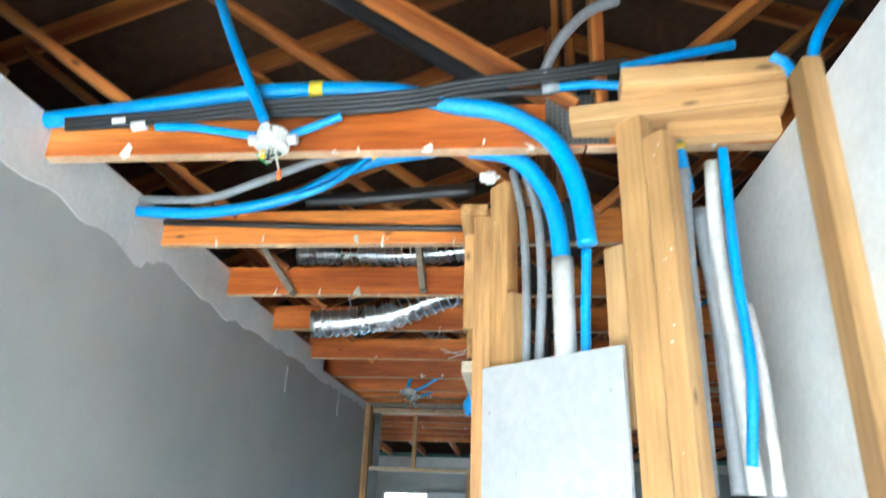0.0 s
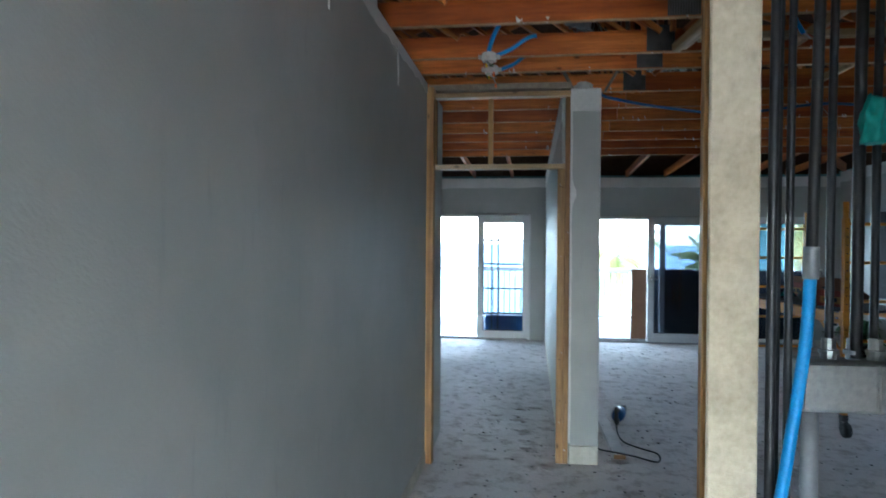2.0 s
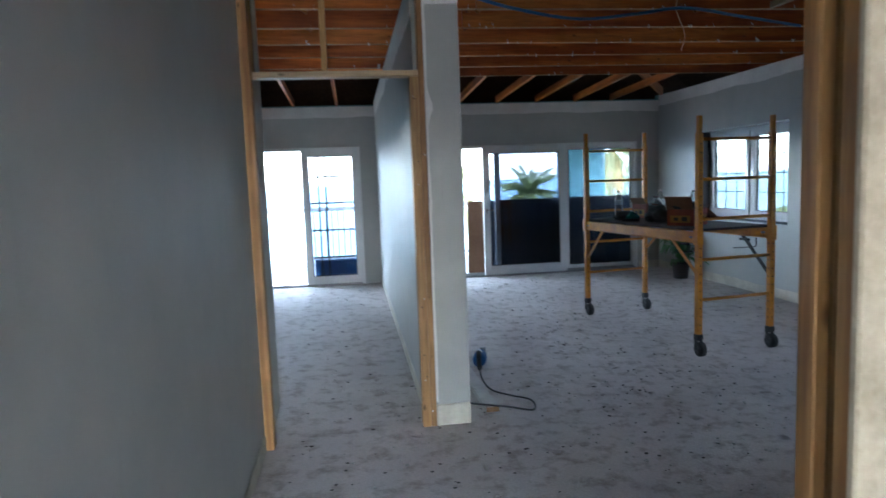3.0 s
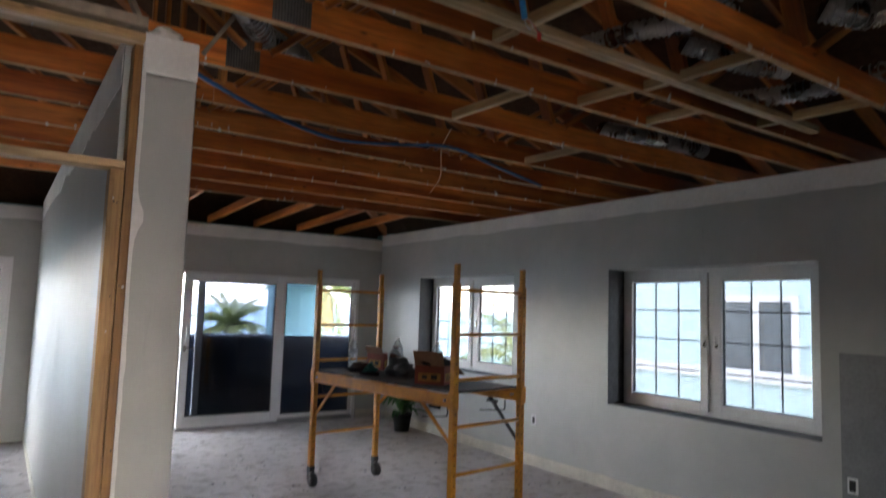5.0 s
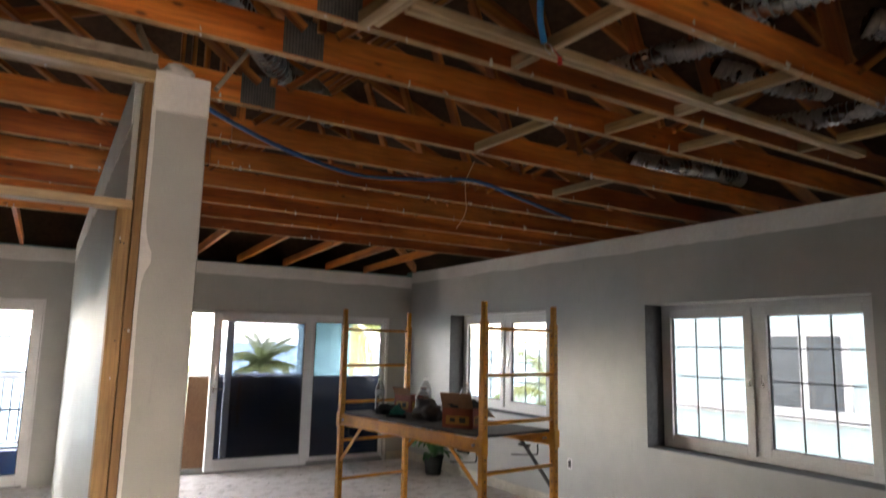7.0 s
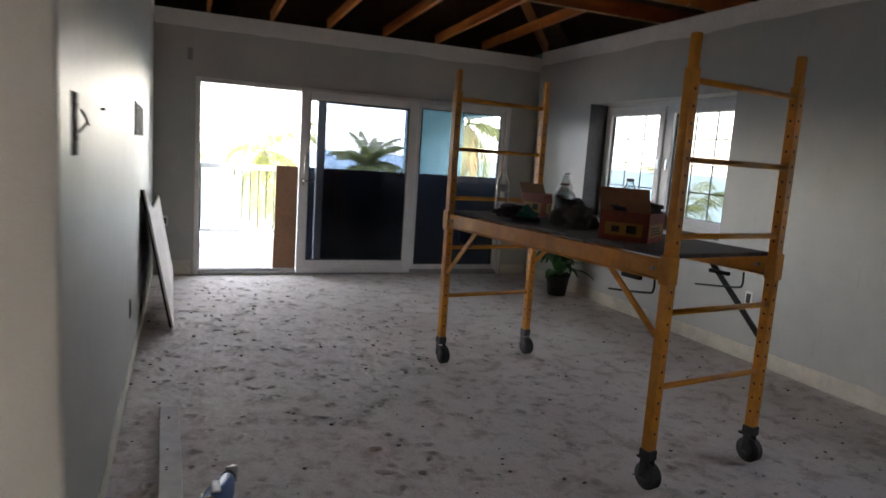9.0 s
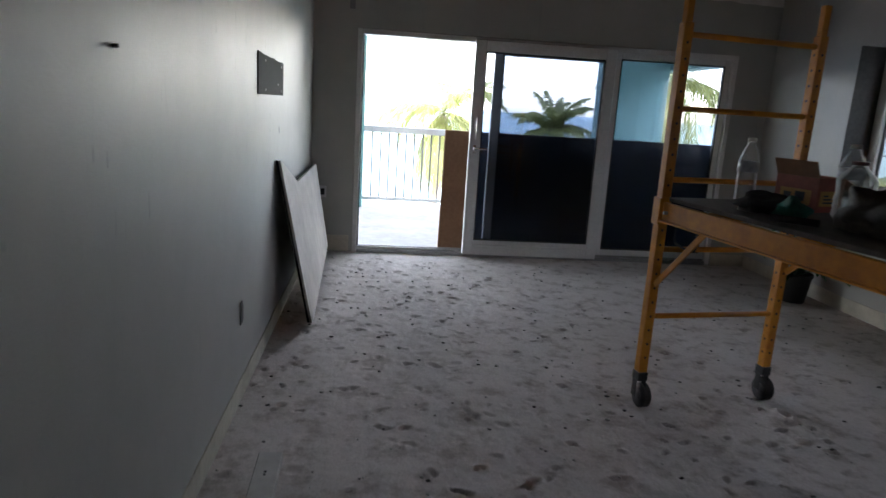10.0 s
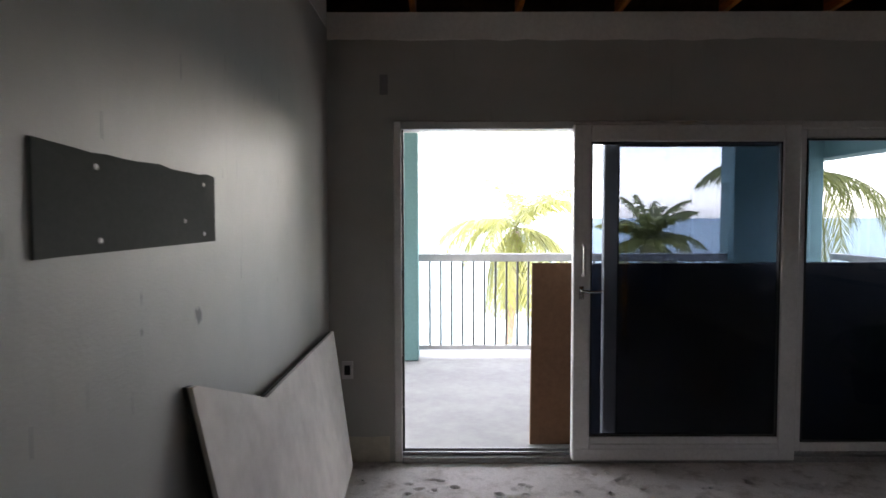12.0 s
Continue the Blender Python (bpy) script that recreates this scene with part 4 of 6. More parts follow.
dlum("post", 0.535, 0.03, 0, 2.88, 0.075, 0.06, POST_WOOD)
dlum("post", 0.605, 0.03, 0, 2.80, 0.06, 0.06, POST_WOOD)
dlum("block", 0.43, 0.07, 2.1, 2.56, 0.06, 0.04, POST_WOOD)
dlum("post", 0.03, 0.05, 0, 2.88, 0.075, 0.05, STUD_WOOD)
dlum("block", 0.095, 0.03, 2.2, 2.50, 0.03, 0.05, POST_WOOD)
lumber("post", (0.858, 1.56, 0), (0.858, 1.56, 2.87), 0.044, 0.08, POST_WOOD, c, up=(0, 1, 0))
lumber("header", (0.36, 1.82, 2.895), (0.88, 1.725, 2.895), 0.10, 0.05, POST_WOOD, c)
lumber("header", (0.48, 1.73, 2.948), (0.88, 1.70, 2.948), 0.10, 0.05, POST_WOOD, c)
lumber("block", (0.60, 1.80, 2.845), (0.88, 1.78, 2.845), 0.05, 0.045, POST_WOOD, c)
for s_, z in ((0.40, 2.925), (0.03, 2.88)):
    part("plaster_lump", crumple(bmesh.new(), diag(s_, z, 0.01), (0.03, 0.03, 0.018), s_ * 9), PLASTER, c, "lump of old plaster", True)

rng = random.Random(31)
bm = bmesh.new()
for k in range(28):
    s_, z, r = rng.choice((0.52, 0.55, 0.60, 0.03, 0.61)) + rng.uniform(-0.02, 0.02), rng.uniform(1.3, 2.8), rng.uniform(0.001, 0.0032)
    made = bmesh.ops.create_icosphere(bm, subdivisions=1, radius=r)["verts"]
    at = Vector(diag(s_, z, 0.001 if s_ > 0.4 else -0.024))
    for v in made:
        flat = v.co.dot(NRM)
        v.co = (v.co - NRM * flat * 0.7) * rng.uniform(0.5, 1.6) + at
solo("plaster_flakes", bm, PLASTER, "white plaster flakes and nail heads stuck on the posts", "debris", kind="stuff")

# ---- pipes, cables and ducts ----
def hose(name, pts, radius, material, label, category, group="", rib=0.0, steps=8, lead=None):
    """A hose, pipe or cable along points; ribbed hoses are cut into even rings."""
    line = curve_points(pts, steps)
    if rib:
        line = spaced(line, max(0.006, radius * 0.32))
    ob = solo(name, tube(bmesh.new(), line, radius, 10, rib), material, label, category, group, smooth=True)
    return ob


bt = "bright blue corrugated electrical conduit across the open ceiling"
hose("blue_conduit", [(-1.211, 1.825, 2.95), (-0.883, 1.825, 2.988), (-0.596, 1.825, 3.024), (-0.36, 1.825, 3.031), (-0.128, 1.825, 3.018), (0.035, 1.825, 2.971), (0.192, 1.825, 2.934), (0.312, 1.825, 2.842), (0.369, 1.825, 2.706), (0.39, 1.825, 2.54)], 0.027, BLUE, bt, "conduit", "blue conduits", 0.0012)
hose("blue_conduit", [(0.076, 1.96, 2.905), (0.199, 1.96, 2.878), (0.279, 1.96, 2.794), (0.323, 1.96, 2.679), (0.337, 1.96, 2.537)], 0.027, BLUE, "thick blue conduit bending down into the wall chase", "conduit", "blue conduits", 0.0012)
hose("blue_conduit", [(-1.16, 2.33, 2.888), (-0.964, 2.33, 2.877), (-0.776, 2.33, 2.893), (-0.574, 2.33, 2.942), (-0.417, 2.33, 3.03), (-0.255, 2.33, 3.085), (-0.072, 2.33, 3.113)], 0.022, BLUE, bt, "conduit", "blue conduits", 0.001)
hose("blue_conduit", [(-0.562, 2.3, 2.92), (-0.445, 2.3, 2.97), (-0.33, 2.3, 3.058), (-0.291, 2.3, 3.087)], 0.014, BLUE, bt, "conduit", "blue conduits", 0.001)
hose("blue_conduit", [(-0.708, 1.76, 3.401), (-0.635, 1.76, 3.226), (-0.57, 1.76, 3.083), (-0.477, 1.76, 2.889)], 0.016, BLUE, "blue conduit dropping to a ceiling junction box", "conduit", "blue conduits", 0.001)
hose("blue_conduit", [(-0.513, 1.8, 2.868), (-0.614, 1.8, 2.885), (-0.717, 1.8, 2.902), (-0.818, 1.8, 2.905)], 0.0125, BLUE, bt, "conduit", "blue conduits", 0.001)
hose("blue_conduit", [(-0.413, 1.8, 2.869), (-0.354, 1.8, 2.893), (-0.274, 1.8, 2.927)], 0.0125, BLUE, bt, "conduit", "blue conduits", 0.001)
hose("blue_conduit", [(0.49, 1.75, 3.022), (0.638, 1.75, 3.056), (0.793, 1.75, 3.086)], 0.014, BLUE, bt, "conduit", "blue conduits", 0.001)
hose("blue_conduit", [(0.307, 1.8, 3.001), (0.421, 1.8, 3.008), (0.511, 1.8, 2.998)], 0.013, BLUE, bt, "conduit", "blue conduits", 0.001)
hose("blue_conduit", [(0.867, 1.55, 2.855), (0.893, 1.55, 2.941), (0.959, 1.55, 3.053)], 0.014, BLUE, bt, "conduit", "blue conduits", 0.001)
hose("blue_conduit", [(0.833, 1.65, 2.97), (0.862, 1.65, 2.947), (0.876, 1.65, 2.911)], 0.014, BLUE, bt, "conduit", "blue conduits", 0.001)
hose("grey_conduit", [(-1.189, 2.36, 2.948), (-0.926, 2.36, 2.95), (-0.742, 2.36, 3.012), (-0.537, 2.36, 3.095), (-0.391, 2.36, 3.133)], 0.016, GREYPIPE, "grey flexible conduit curving through the joists", "conduit")
hose("grey_conduit", [(0.288, 1.8, 3.042), (0.335, 1.8, 3.155), (0.418, 1.8, 3.255), (0.507, 1.8, 3.297)], 0.016, GREYPIPE, "grey flexible conduit rising into the attic", "conduit")
for dz in (0.0, 0.012, 0.024):
    hose("black_cable", [(x, y - dz * 0.4, z + dz) for x, y, z in [(-1.093, 1.8, 2.906), (-0.771, 1.8, 2.922), (-0.524, 1.8, 2.947), (-0.121, 1.8, 2.967), (0.083, 1.8, 3.001), (0.346, 1.8, 3.031), (0.515, 1.8, 3.056)]], 0.008, BLACK, "black cable strung along the joist", "cable", "black cables")
hose("black_cable", [(-0.78, 1.81, 2.942), (-0.444, 1.81, 2.942), (-0.122, 1.81, 2.955), (0.083, 1.81, 2.986), (0.315, 1.81, 2.998)], 0.011, BLACK, "black cable strung along the joist", "cable", "black cables")
for dz in (0.0, 0.022):
    hose("black_cable", [(x, y + dz, z + dz) for x, y, z in [(-0.589, 2.5, 3.001), (-0.368, 2.5, 3.006), (-0.194, 2.5, 3.02), (0.063, 2.5, 3.04)]], 0.02, BLACK, "thick black cable bundle between joists", "cable", "black cables")
hose("black_pipe", [(-1.17, 2.53, 2.93), (-0.8, 2.53, 2.918), (-0.459, 2.53, 2.905), (0.064, 2.53, 2.894)], 0.012, BLACK, "thin black pipe strung along the joist", "pipe")

hose("insulated_pipe", [(-0.60, 2.2, 3.83), (-0.449, 2.2, 3.725), (-0.178, 2.2, 3.527), (0.113, 2.2, 3.319), (0.3, 2.2, 3.19)], 0.042, BLACK, "thick black insulated pipe slanting down through the attic", "pipe")
for y, z0, z1 in ((4.2, 2.535, 2.69), (5.5, 2.556, 2.80)):
    solo("paper_strip", boxes(((-1.178, y - 0.008, z0), (-1.172, y + 0.008, z1)), bevel=0.001, m=None), BARE, "thin torn white paper strip hanging on the wall", "strip", "paper strips")

# chase contents
hose("black_pipe", [(0.632, 1.788, 2.731), (0.625, 1.795, 2.505), (0.622, 1.798, 2.246), (0.618, 1.802, 1.958)], 0.017, GREYPIPE, "dark grey pipe rising in the chase", "pipe")
hose("white_pipe", [(0.706, 1.794, 2.757), (0.698, 1.802, 2.551), (0.703, 1.797, 2.299), (0.71, 1.79, 1.961)], 0.018, WHITEPIPE, "plaster-splashed white pipe in the chase", "pipe")
hose("dark_pipe", [(0.677, 1.843, 2.646), (0.689, 1.831, 2.361), (0.689, 1.831, 2.102), (0.689, 1.831, 1.961)], 0.02, GREYPIPE, "dark plaster-splashed pipe in the chase", "pipe")
hose("white_pipe", [(0.749, 1.811, 2.383), (0.759, 1.801, 2.248), (0.759, 1.801, 1.962)], 0.013, WHITEPIPE, "plaster-splashed white pipe in the chase", "pipe")
hose("blue_conduit", [(0.719, 1.741, 2.764), (0.716, 1.744, 2.585), (0.714, 1.746, 2.417), (0.716, 1.744, 2.211), (0.697, 1.763, 2.015)], 0.013, BLUE, "blue conduit hanging down the chase", "conduit", "blue conduits", 0.001)
hose("blue_conduit", [(0.619, 1.821, 2.919), (0.634, 1.806, 2.806), (0.643, 1.797, 2.675)], 0.015, BLUE, "blue conduit stub with an orange tape band", "conduit", "blue conduits", 0.001)
hose("grey_conduit", [(0.205, 2.135, 2.925), (0.233, 2.107, 2.755), (0.242, 2.098, 2.535), (0.239, 2.101, 2.304)], 0.013, GREYPIPE, "grey plastic pipe behind the drywall sheet", "pipe")
hose("grey_conduit", [(0.243, 2.097, 2.894), (0.277, 2.063, 2.734), (0.285, 2.055, 2.52), (0.273, 2.067, 2.297)], 0.014, GREYPIPE, "grey plastic pipe behind the drywall sheet", "pipe")
bx, by, bz = [(0.076, 1.96, 2.905), (0.199, 1.96, 2.878), (0.279, 1.96, 2.794), (0.323, 1.96, 2.679), (0.337, 1.96, 2.537)][-1]
hose("pale_pipe", [(bx, by, bz + 0.02), (bx, by, bz - 0.28)], 0.03, WHITEPIPE, "dusty pale grey pipe under the blue conduit", "pipe")
hose("blue_conduit", [(0.395, 1.90, 2.56), (0.385, 1.93, 2.3), (0.385, 1.93, 2.0)], 0.014, BLUE, bt, "conduit", "blue conduits", 0.001)


def band(name, at, axis, radius, wide, material, label):
    """A short sleeve of tape round a conduit."""
    a = Vector(at)
    v = Vector(axis).normalized() * wide / 2
    solo(name, rod(bmesh.new(), a - v, a + v, radius, 14), material, label, "tape", smooth=True)


k = [(-1.211, 1.825, 2.95), (-0.883, 1.825, 2.988), (-0.596, 1.825, 3.024), (-0.36, 1.825, 3.031), (-0.128, 1.825, 3.018), (0.035, 1.825, 2.971), (0.192, 1.825, 2.934), (0.312, 1.825, 2.842), (0.369, 1.825, 2.706), (0.39, 1.825, 2.54)]
band("yellow_tape", Vector(k[3]), Vector(k[4]) - Vector(k[2]), 0.0285, 0.04, YELLOW_TAPE, "yellow tape wrapped round a blue conduit")
k = [(0.619, 1.821, 2.919), (0.634, 1.806, 2.806), (0.643, 1.797, 2.675)]
band("orange_tape", Vector(k[1]), Vector(k[2]) - Vector(k[0]), 0.0165, 0.02, YELLOW_TAPE, "orange tape wrapped round a blue conduit")
k = [(-0.562, 2.3, 2.92), (-0.445, 2.3, 2.97), (-0.33, 2.3, 3.058), (-0.291, 2.3, 3.087)]
band("yellow_tape", Vector(k[3]), Vector(k[3]) - Vector(k[2]), 0.016, 0.03, YELLOW_TAPE, "yellow tape round a conduit end")
k = [(0.307, 1.8, 3.001), (0.421, 1.8, 3.008), (0.511, 1.8, 2.998)]
band("grey_coupling", Vector(k[0]), Vector(k[1]) - Vector(k[0]), 0.016, 0.045, GREYPIPE, "grey coupling on a blue conduit")
for dx in (0.0, 0.06):
    k = [(-0.513, 1.8, 2.868), (-0.614, 1.8, 2.885), (-0.717, 1.8, 2.902), (-0.818, 1.8, 2.905)]
    band("grey_coupling", Vector(k[3]) + Vector((-0.05 - dx, 0, 0.005 + dx * 0.3)), (1, 0, 0.1), 0.0145, 0.04, WHITEPIPE, "grey coupling on a blue conduit")


def junction_box(at, label):
    """A round ceiling box with stubs, loose wires and wire nuts."""
    x, y, z = at
    t = thing("junction_box", at, label, "junction box", "junction boxes")
    part("body", lathe(bmesh.new(), [(0.042, -0.03), (0.046, -0.026), (0.046, 0.02), (0.04, 0.026)], at, 18), WHITEPIPE, t, smooth=False)
    for k in range(4):
        a = 1.57 * k
        part("stub", rod(bmesh.new(), (x + 0.04 * math.cos(a), y + 0.04 * math.sin(a), z), (x + 0.068 * math.cos(a), y + 0.068 * math.sin(a), z), 0.015), WHITEPIPE, t)
    rng = random.Random(int(x * 1000))
    for k in range(7):
        pts = [(x, y, z - 0.03)]
        for j in range(3):
            pts.append((x + rng.uniform(-0.04, 0.04), y + rng.uniform(-0.03, 0.03), z - 0.035 - 0.014 * j))
        part("wire", tube(bmesh.new(), curve_points(pts, 5), 0.0022, 6), (WHITEPIPE, BLACK, LEAFWIRE)[k % 3], t)
    part("wire", tube(bmesh.new(), curve_points([(x + 0.01, y, z - 0.03), (x + 0.02, y, z - 0.07), (x + 0.03, y, z - 0.1)], 5), 0.003, 6), WHITEPIPE, t)
    part("wire_nut", lathe(bmesh.new(), [(0.003, -0.125), (0.008, -0.12), (0.006, -0.095)], (x + 0.03, y, z), 8), ORANGE, t, "orange wire nut")
    part("wire_nut", lathe(bmesh.new(), [(0.003, -0.07), (0.008, -0.065), (0.006, -0.045)], (x - 0.015, y - 0.02, z), 8), YELLOW_TAPE, t, "yellow wire nut")
    return t


junction_box((-0.458, 1.79, 2.848), "plaster-splashed ceiling junction box with loose wires")
junction_box((-0.68, 5.925, 2.821), "grey ceiling junction box with loose wires")
junction_box((-0.687, 6.28, 2.835), "grey ceiling junction box with loose wires")
hose("blue_conduit", [(-0.683, 5.925, 2.856), (-0.654, 5.925, 2.95), (-0.6, 5.925, 3.059), (-0.542, 5.925, 3.175)], 0.015, BLUE, bt, "conduit", "blue conduits", 0.001)
hose("blue_conduit", [(-0.631, 5.935, 2.834), (-0.539, 5.935, 2.872), (-0.442, 5.935, 2.936), (-0.379, 5.935, 2.95)], 0.013, BLUE, bt, "conduit", "blue conduits", 0.001)
hose("blue_conduit", [(-0.638, 6.29, 2.833), (-0.535, 6.29, 2.872), (-0.456, 6.29, 2.931), (-0.398, 6.29, 2.969)], 0.013, BLUE, bt, "conduit", "blue conduits", 0.001)
LOOP = [(1.12, 5.767, 2.86), (1.055, 5.71, 2.93), (1.017, 5.63, 3.0), (1.084, 5.501, 3.13), (1.212, 5.224, 3.2), (1.415, 5.042, 3.24), (1.571, 4.729, 3.3)]
hose("blue_conduit", LOOP, 0.0135, BLUE, "blue conduit looping through the trusses to bare wires", "conduit", "blue conduits", 0.001)
hose("blue_conduit", [(1.81, 4.76, 3.1), (1.78, 4.72, 3.3), (1.74, 4.68, 3.5)], 0.0135, BLUE, bt, "conduit", "blue conduits", 0.001)
hose("blue_conduit", [(0.12, 7.16, 2.86), (0.213, 7.225, 2.83), (0.681, 7.592, 2.82), (1.249, 7.838, 2.805), (1.649, 7.675, 2.80), (1.981, 7.531, 2.81), (2.617, 7.833, 2.825), (3.441, 8.193, 2.825)], 0.013, BLUE_DARK, "long dusty blue conduit sagging under the joists", "conduit", "blue conduits", 0.001)
hose("hanging_wire", [(1.78, 7.23, 2.84), (1.93, 7.55, 2.815), (2.065, 7.769, 2.80), (2.35, 8.2, 2.75), (2.585, 8.706, 2.72)], 0.003, PALE_PLAIN, "thin pale wire hanging from the joists", "wire")
k = LOOP[0]
t = thing("loose_wires", k, "loose wires with a red wire nut hanging from a conduit", "wires")
for j, (dx, dy, dz) in enumerate(((0.03, -0.02, -0.04), (0.07, -0.01, -0.05), (0.10, 0.0, -0.045), (0.05, 0.02, -0.03))):
    pts = [k, (k[0] + dx * 0.5, k[1] + dy, k[2] + dz * 0.4), (k[0] + dx, k[1] + dy, k[2] + dz)]
    part("wire", tube(bmesh.new(), curve_points(pts, 5), 0.0022, 6), (WHITEPIPE, RED, BLACK, WHITEPIPE)[j], t)
part("wire_nut", lathe(bmesh.new(), [(0.004, -0.075), (0.01, -0.07), (0.008, -0.04)], (k[0] + 0.08, k[1], k[2]), 8), RED, t, "red wire nut")


def duct(pts, radius, label, wire=WIRE):
    """Flexible foil duct with its wire spiral."""
    t = thing("flexible_duct", pts[0], label, "duct", "flexible ducts")
    line = spaced(curve_points(pts, 10), 0.015)
    part("foil", tube(bmesh.new(), line, radius, 18, radius * 0.2), FOIL, t, smooth=True)
    turns = []
    normal = (line[1] - line[0]).orthogonal().normalized()
    for k in range(1, len(line) - 1):
        ahead = (line[k + 1] - line[k - 1]).normalized()
        normal = (normal - ahead * normal.dot(ahead)).normalized()
        other = ahead.cross(normal)
        for j in range(6):
            a = 6.28319 * (k + j / 6) / 3
            turns.append(line[k].lerp(line[k + 1], j / 6) + (radius + 0.001) * (math.cos(a) * normal + math.sin(a) * other))
    bm = tube(bmesh.new(), turns, 0.0022, 5)
    part("wire_spiral", bm, wire, t, "thin wire rings round the foil")
    return t


t = duct([(-0.798, 3.42, 2.757), (-0.592, 3.42, 2.771), (-0.391, 3.42, 2.806), (-0.217, 3.42, 2.875), (-0.069, 3.42, 2.929)], 0.07, "silver flexible duct hanging below the joists, open end", WIRE_LIGHT)
k = [(-0.798, 3.42, 2.757), (-0.592, 3.42, 2.771), (-0.391, 3.42, 2.806), (-0.217, 3.42, 2.875), (-0.069, 3.42, 2.929)]
part("strap", tube(bmesh.new(), curve_points([k[1], (k[1][0], 3.3, 2.86), (k[1][0], 3.228, 2.93)], 5), 0.004, 6), WIRE, t, "wire hanger")
part("strap", tube(bmesh.new(), curve_points([k[3], (k[3][0], 3.33, 2.93), (k[3][0], 3.228, 2.95)], 5), 0.004, 6), WIRE, t, "wire hanger")
duct([(-0.909, 3.4, 3.126), (-0.628, 3.4, 3.125), (-0.331, 3.4, 3.118), (0.003, 3.4, 3.148)], 0.052, "silver flexible duct above the joists", WIRE_LIGHT)
duct([(-0.8, 6.15, 3.63), (-0.435, 6.193, 3.35), (-0.264, 6.197, 3.22), (-0.1, 6.25, 3.12), (0.18, 6.6, 3.05), (0.476, 7.06, 3.06), (0.747, 7.254, 3.06), (0.95, 7.6, 3.06)], 0.062, "large silver flexible duct running over the trusses")
duct([(1.86, 5.6, 3.07), (1.91, 5.38, 3.06), (2.01, 5.04, 3.06), (1.99, 4.82, 3.06), (1.92, 4.5, 3.08), (1.9, 4.0, 3.1)], 0.05, "silver flexible duct over the trusses")
duct([(2.40, 5.22, 3.07), (2.5, 5.15, 3.05), (2.6, 5.11, 3.06), (2.6, 4.9, 3.07), (2.55, 4.5, 3.09)], 0.062, "silver flexible duct with an open end over the trusses")
duct([(1.82, 6.3, 3.06), (1.87, 6.12, 3.06), (1.93, 5.86, 3.06), (2.03, 5.69, 3.06), (2.1, 5.45, 3.06)], 0.05, "silver flexible duct over the trusses")
duct([(2.25, 5.83, 3.06), (2.47, 5.80, 3.06), (2.71, 5.81, 3.06), (3.0, 5.7, 3.06)], 0.045, "silver flexible duct over the trusses")
duct([(3.2, 6.25, 3.06), (3.29, 6.04, 3.06), (3.37, 5.83, 3.06), (3.4, 5.5, 3.06), (3.4, 5.0, 3.08)], 0.06, "silver flexible duct over the trusses")
duct([(3.1, 7.16, 3.06), (3.33, 7.13, 3.06), (3.71, 7.06, 3.06), (4.23, 7.05, 3.06)], 0.06, "silver flexible duct over the trusses")

t = thing("loose_wires", (-0.04, 3.57, 2.67), "thin white loose wires hanging below the joists", "wires")
for j, (dx, dz) in enumerate(((-0.10, -0.02), (-0.08, -0.05), (-0.12, 0.0))):
    part("wire", tube(bmesh.new(), curve_points([(0.03, 3.57, 2.80), (0.0, 3.57, 2.71), (-0.04, 3.57, 2.66 - 0.01 * j), (-0.04 + dx, 3.58, 2.67 + dz)], 6), 0.002, 6), WHITEPIPE, t)

# pale furring under the living room trusses
g = thing("ceiling_furring", (1.8, 5.7, JOIST), "pale new timber furring and blocking between the trusses", "furring")
lumber("batten", (0.540, 5.405, 2.862), (0.470, 5.995, 2.862), 0.05, 0.05, PALE_WOOD, g)
lumber("batten", (0.585, 5.405, 2.868), (0.515, 5.995, 2.868), 0.036, 0.04, PALE_WOOD, g)
lumber("batten", (0.56, 5.823, 2.868), (3.6, 5.86, 2.868), 0.06, 0.04, PALE_WOOD, g)
for x in (1.19, 2.19, 3.24):
    lumber("block", (x, 5.40, 2.87), (x - 0.02, 5.79, 2.87), 0.04, 0.05, PALE_WOOD, g)
    lumber("block", (x - 0.025, 5.865, 2.87), (x - 0.035, 6.0, 2.87), 0.04, 0.05, PALE_WOOD, g)
for x, ya, yb in ((2.11, 6.04, 6.39), (2.70, 6.04, 6.39), (2.85, 7.10, 7.68), (1.72, 6.43, 7.06)):
    lumber("block", (x, ya, 2.87), (x - 0.04, yb, 2.87), 0.036, 0.05, PALE_WOOD, g)
s = lumber("hanging_batten", (0.445, 5.18, 2.89), (0.445, 5.18, 3.4), 0.03, 0.02, PALE_WOOD, up=(1, 0, 0))
tagged(s, "short pale batten hanging between the trusses", "batten")

for pts in ([(-1.081, 3.18, 3.163), (-0.836, 3.18, 2.841)], [(-0.253, 3.18, 3.161), (-0.21, 3.18, 2.852)]):
    b = lumber("ceiling_brace", pts[0], pts[1], 0.03, 0.07, OLD_PLAIN, up=(0, 1, 0))
    tagged(b, "grey weathered timber brace nailed across a joist", "brace", "ceiling braces")

# plaster crumbs and nails along the joist edges
rng = random.Random(8)
bm = bmesh.new()
for y in TRUSS_Y:
    for k in range(32):
        x, r = rng.uniform(-1.1, 4.3), rng.uniform(0.003, 0.008) * rng.choice((1, 1, 1.6))
        made = bmesh.ops.create_icosphere(bm, subdivisions=1, radius=r)["verts"]
        wide, tall = rng.uniform(0.6, 2.4), rng.uniform(0.6, 2.0)
        for v in made:
            v.co = Vector((v.co.x * wide * rng.uniform(0.6, 1.4), v.co.y * rng.uniform(0.5, 1.3), v.co.z * tall * rng.uniform(0.5, 1.6))) + Vector((x, y - 0.014, JOIST + rng.choice((0.0, 0.0, 0.012, 0.03))))
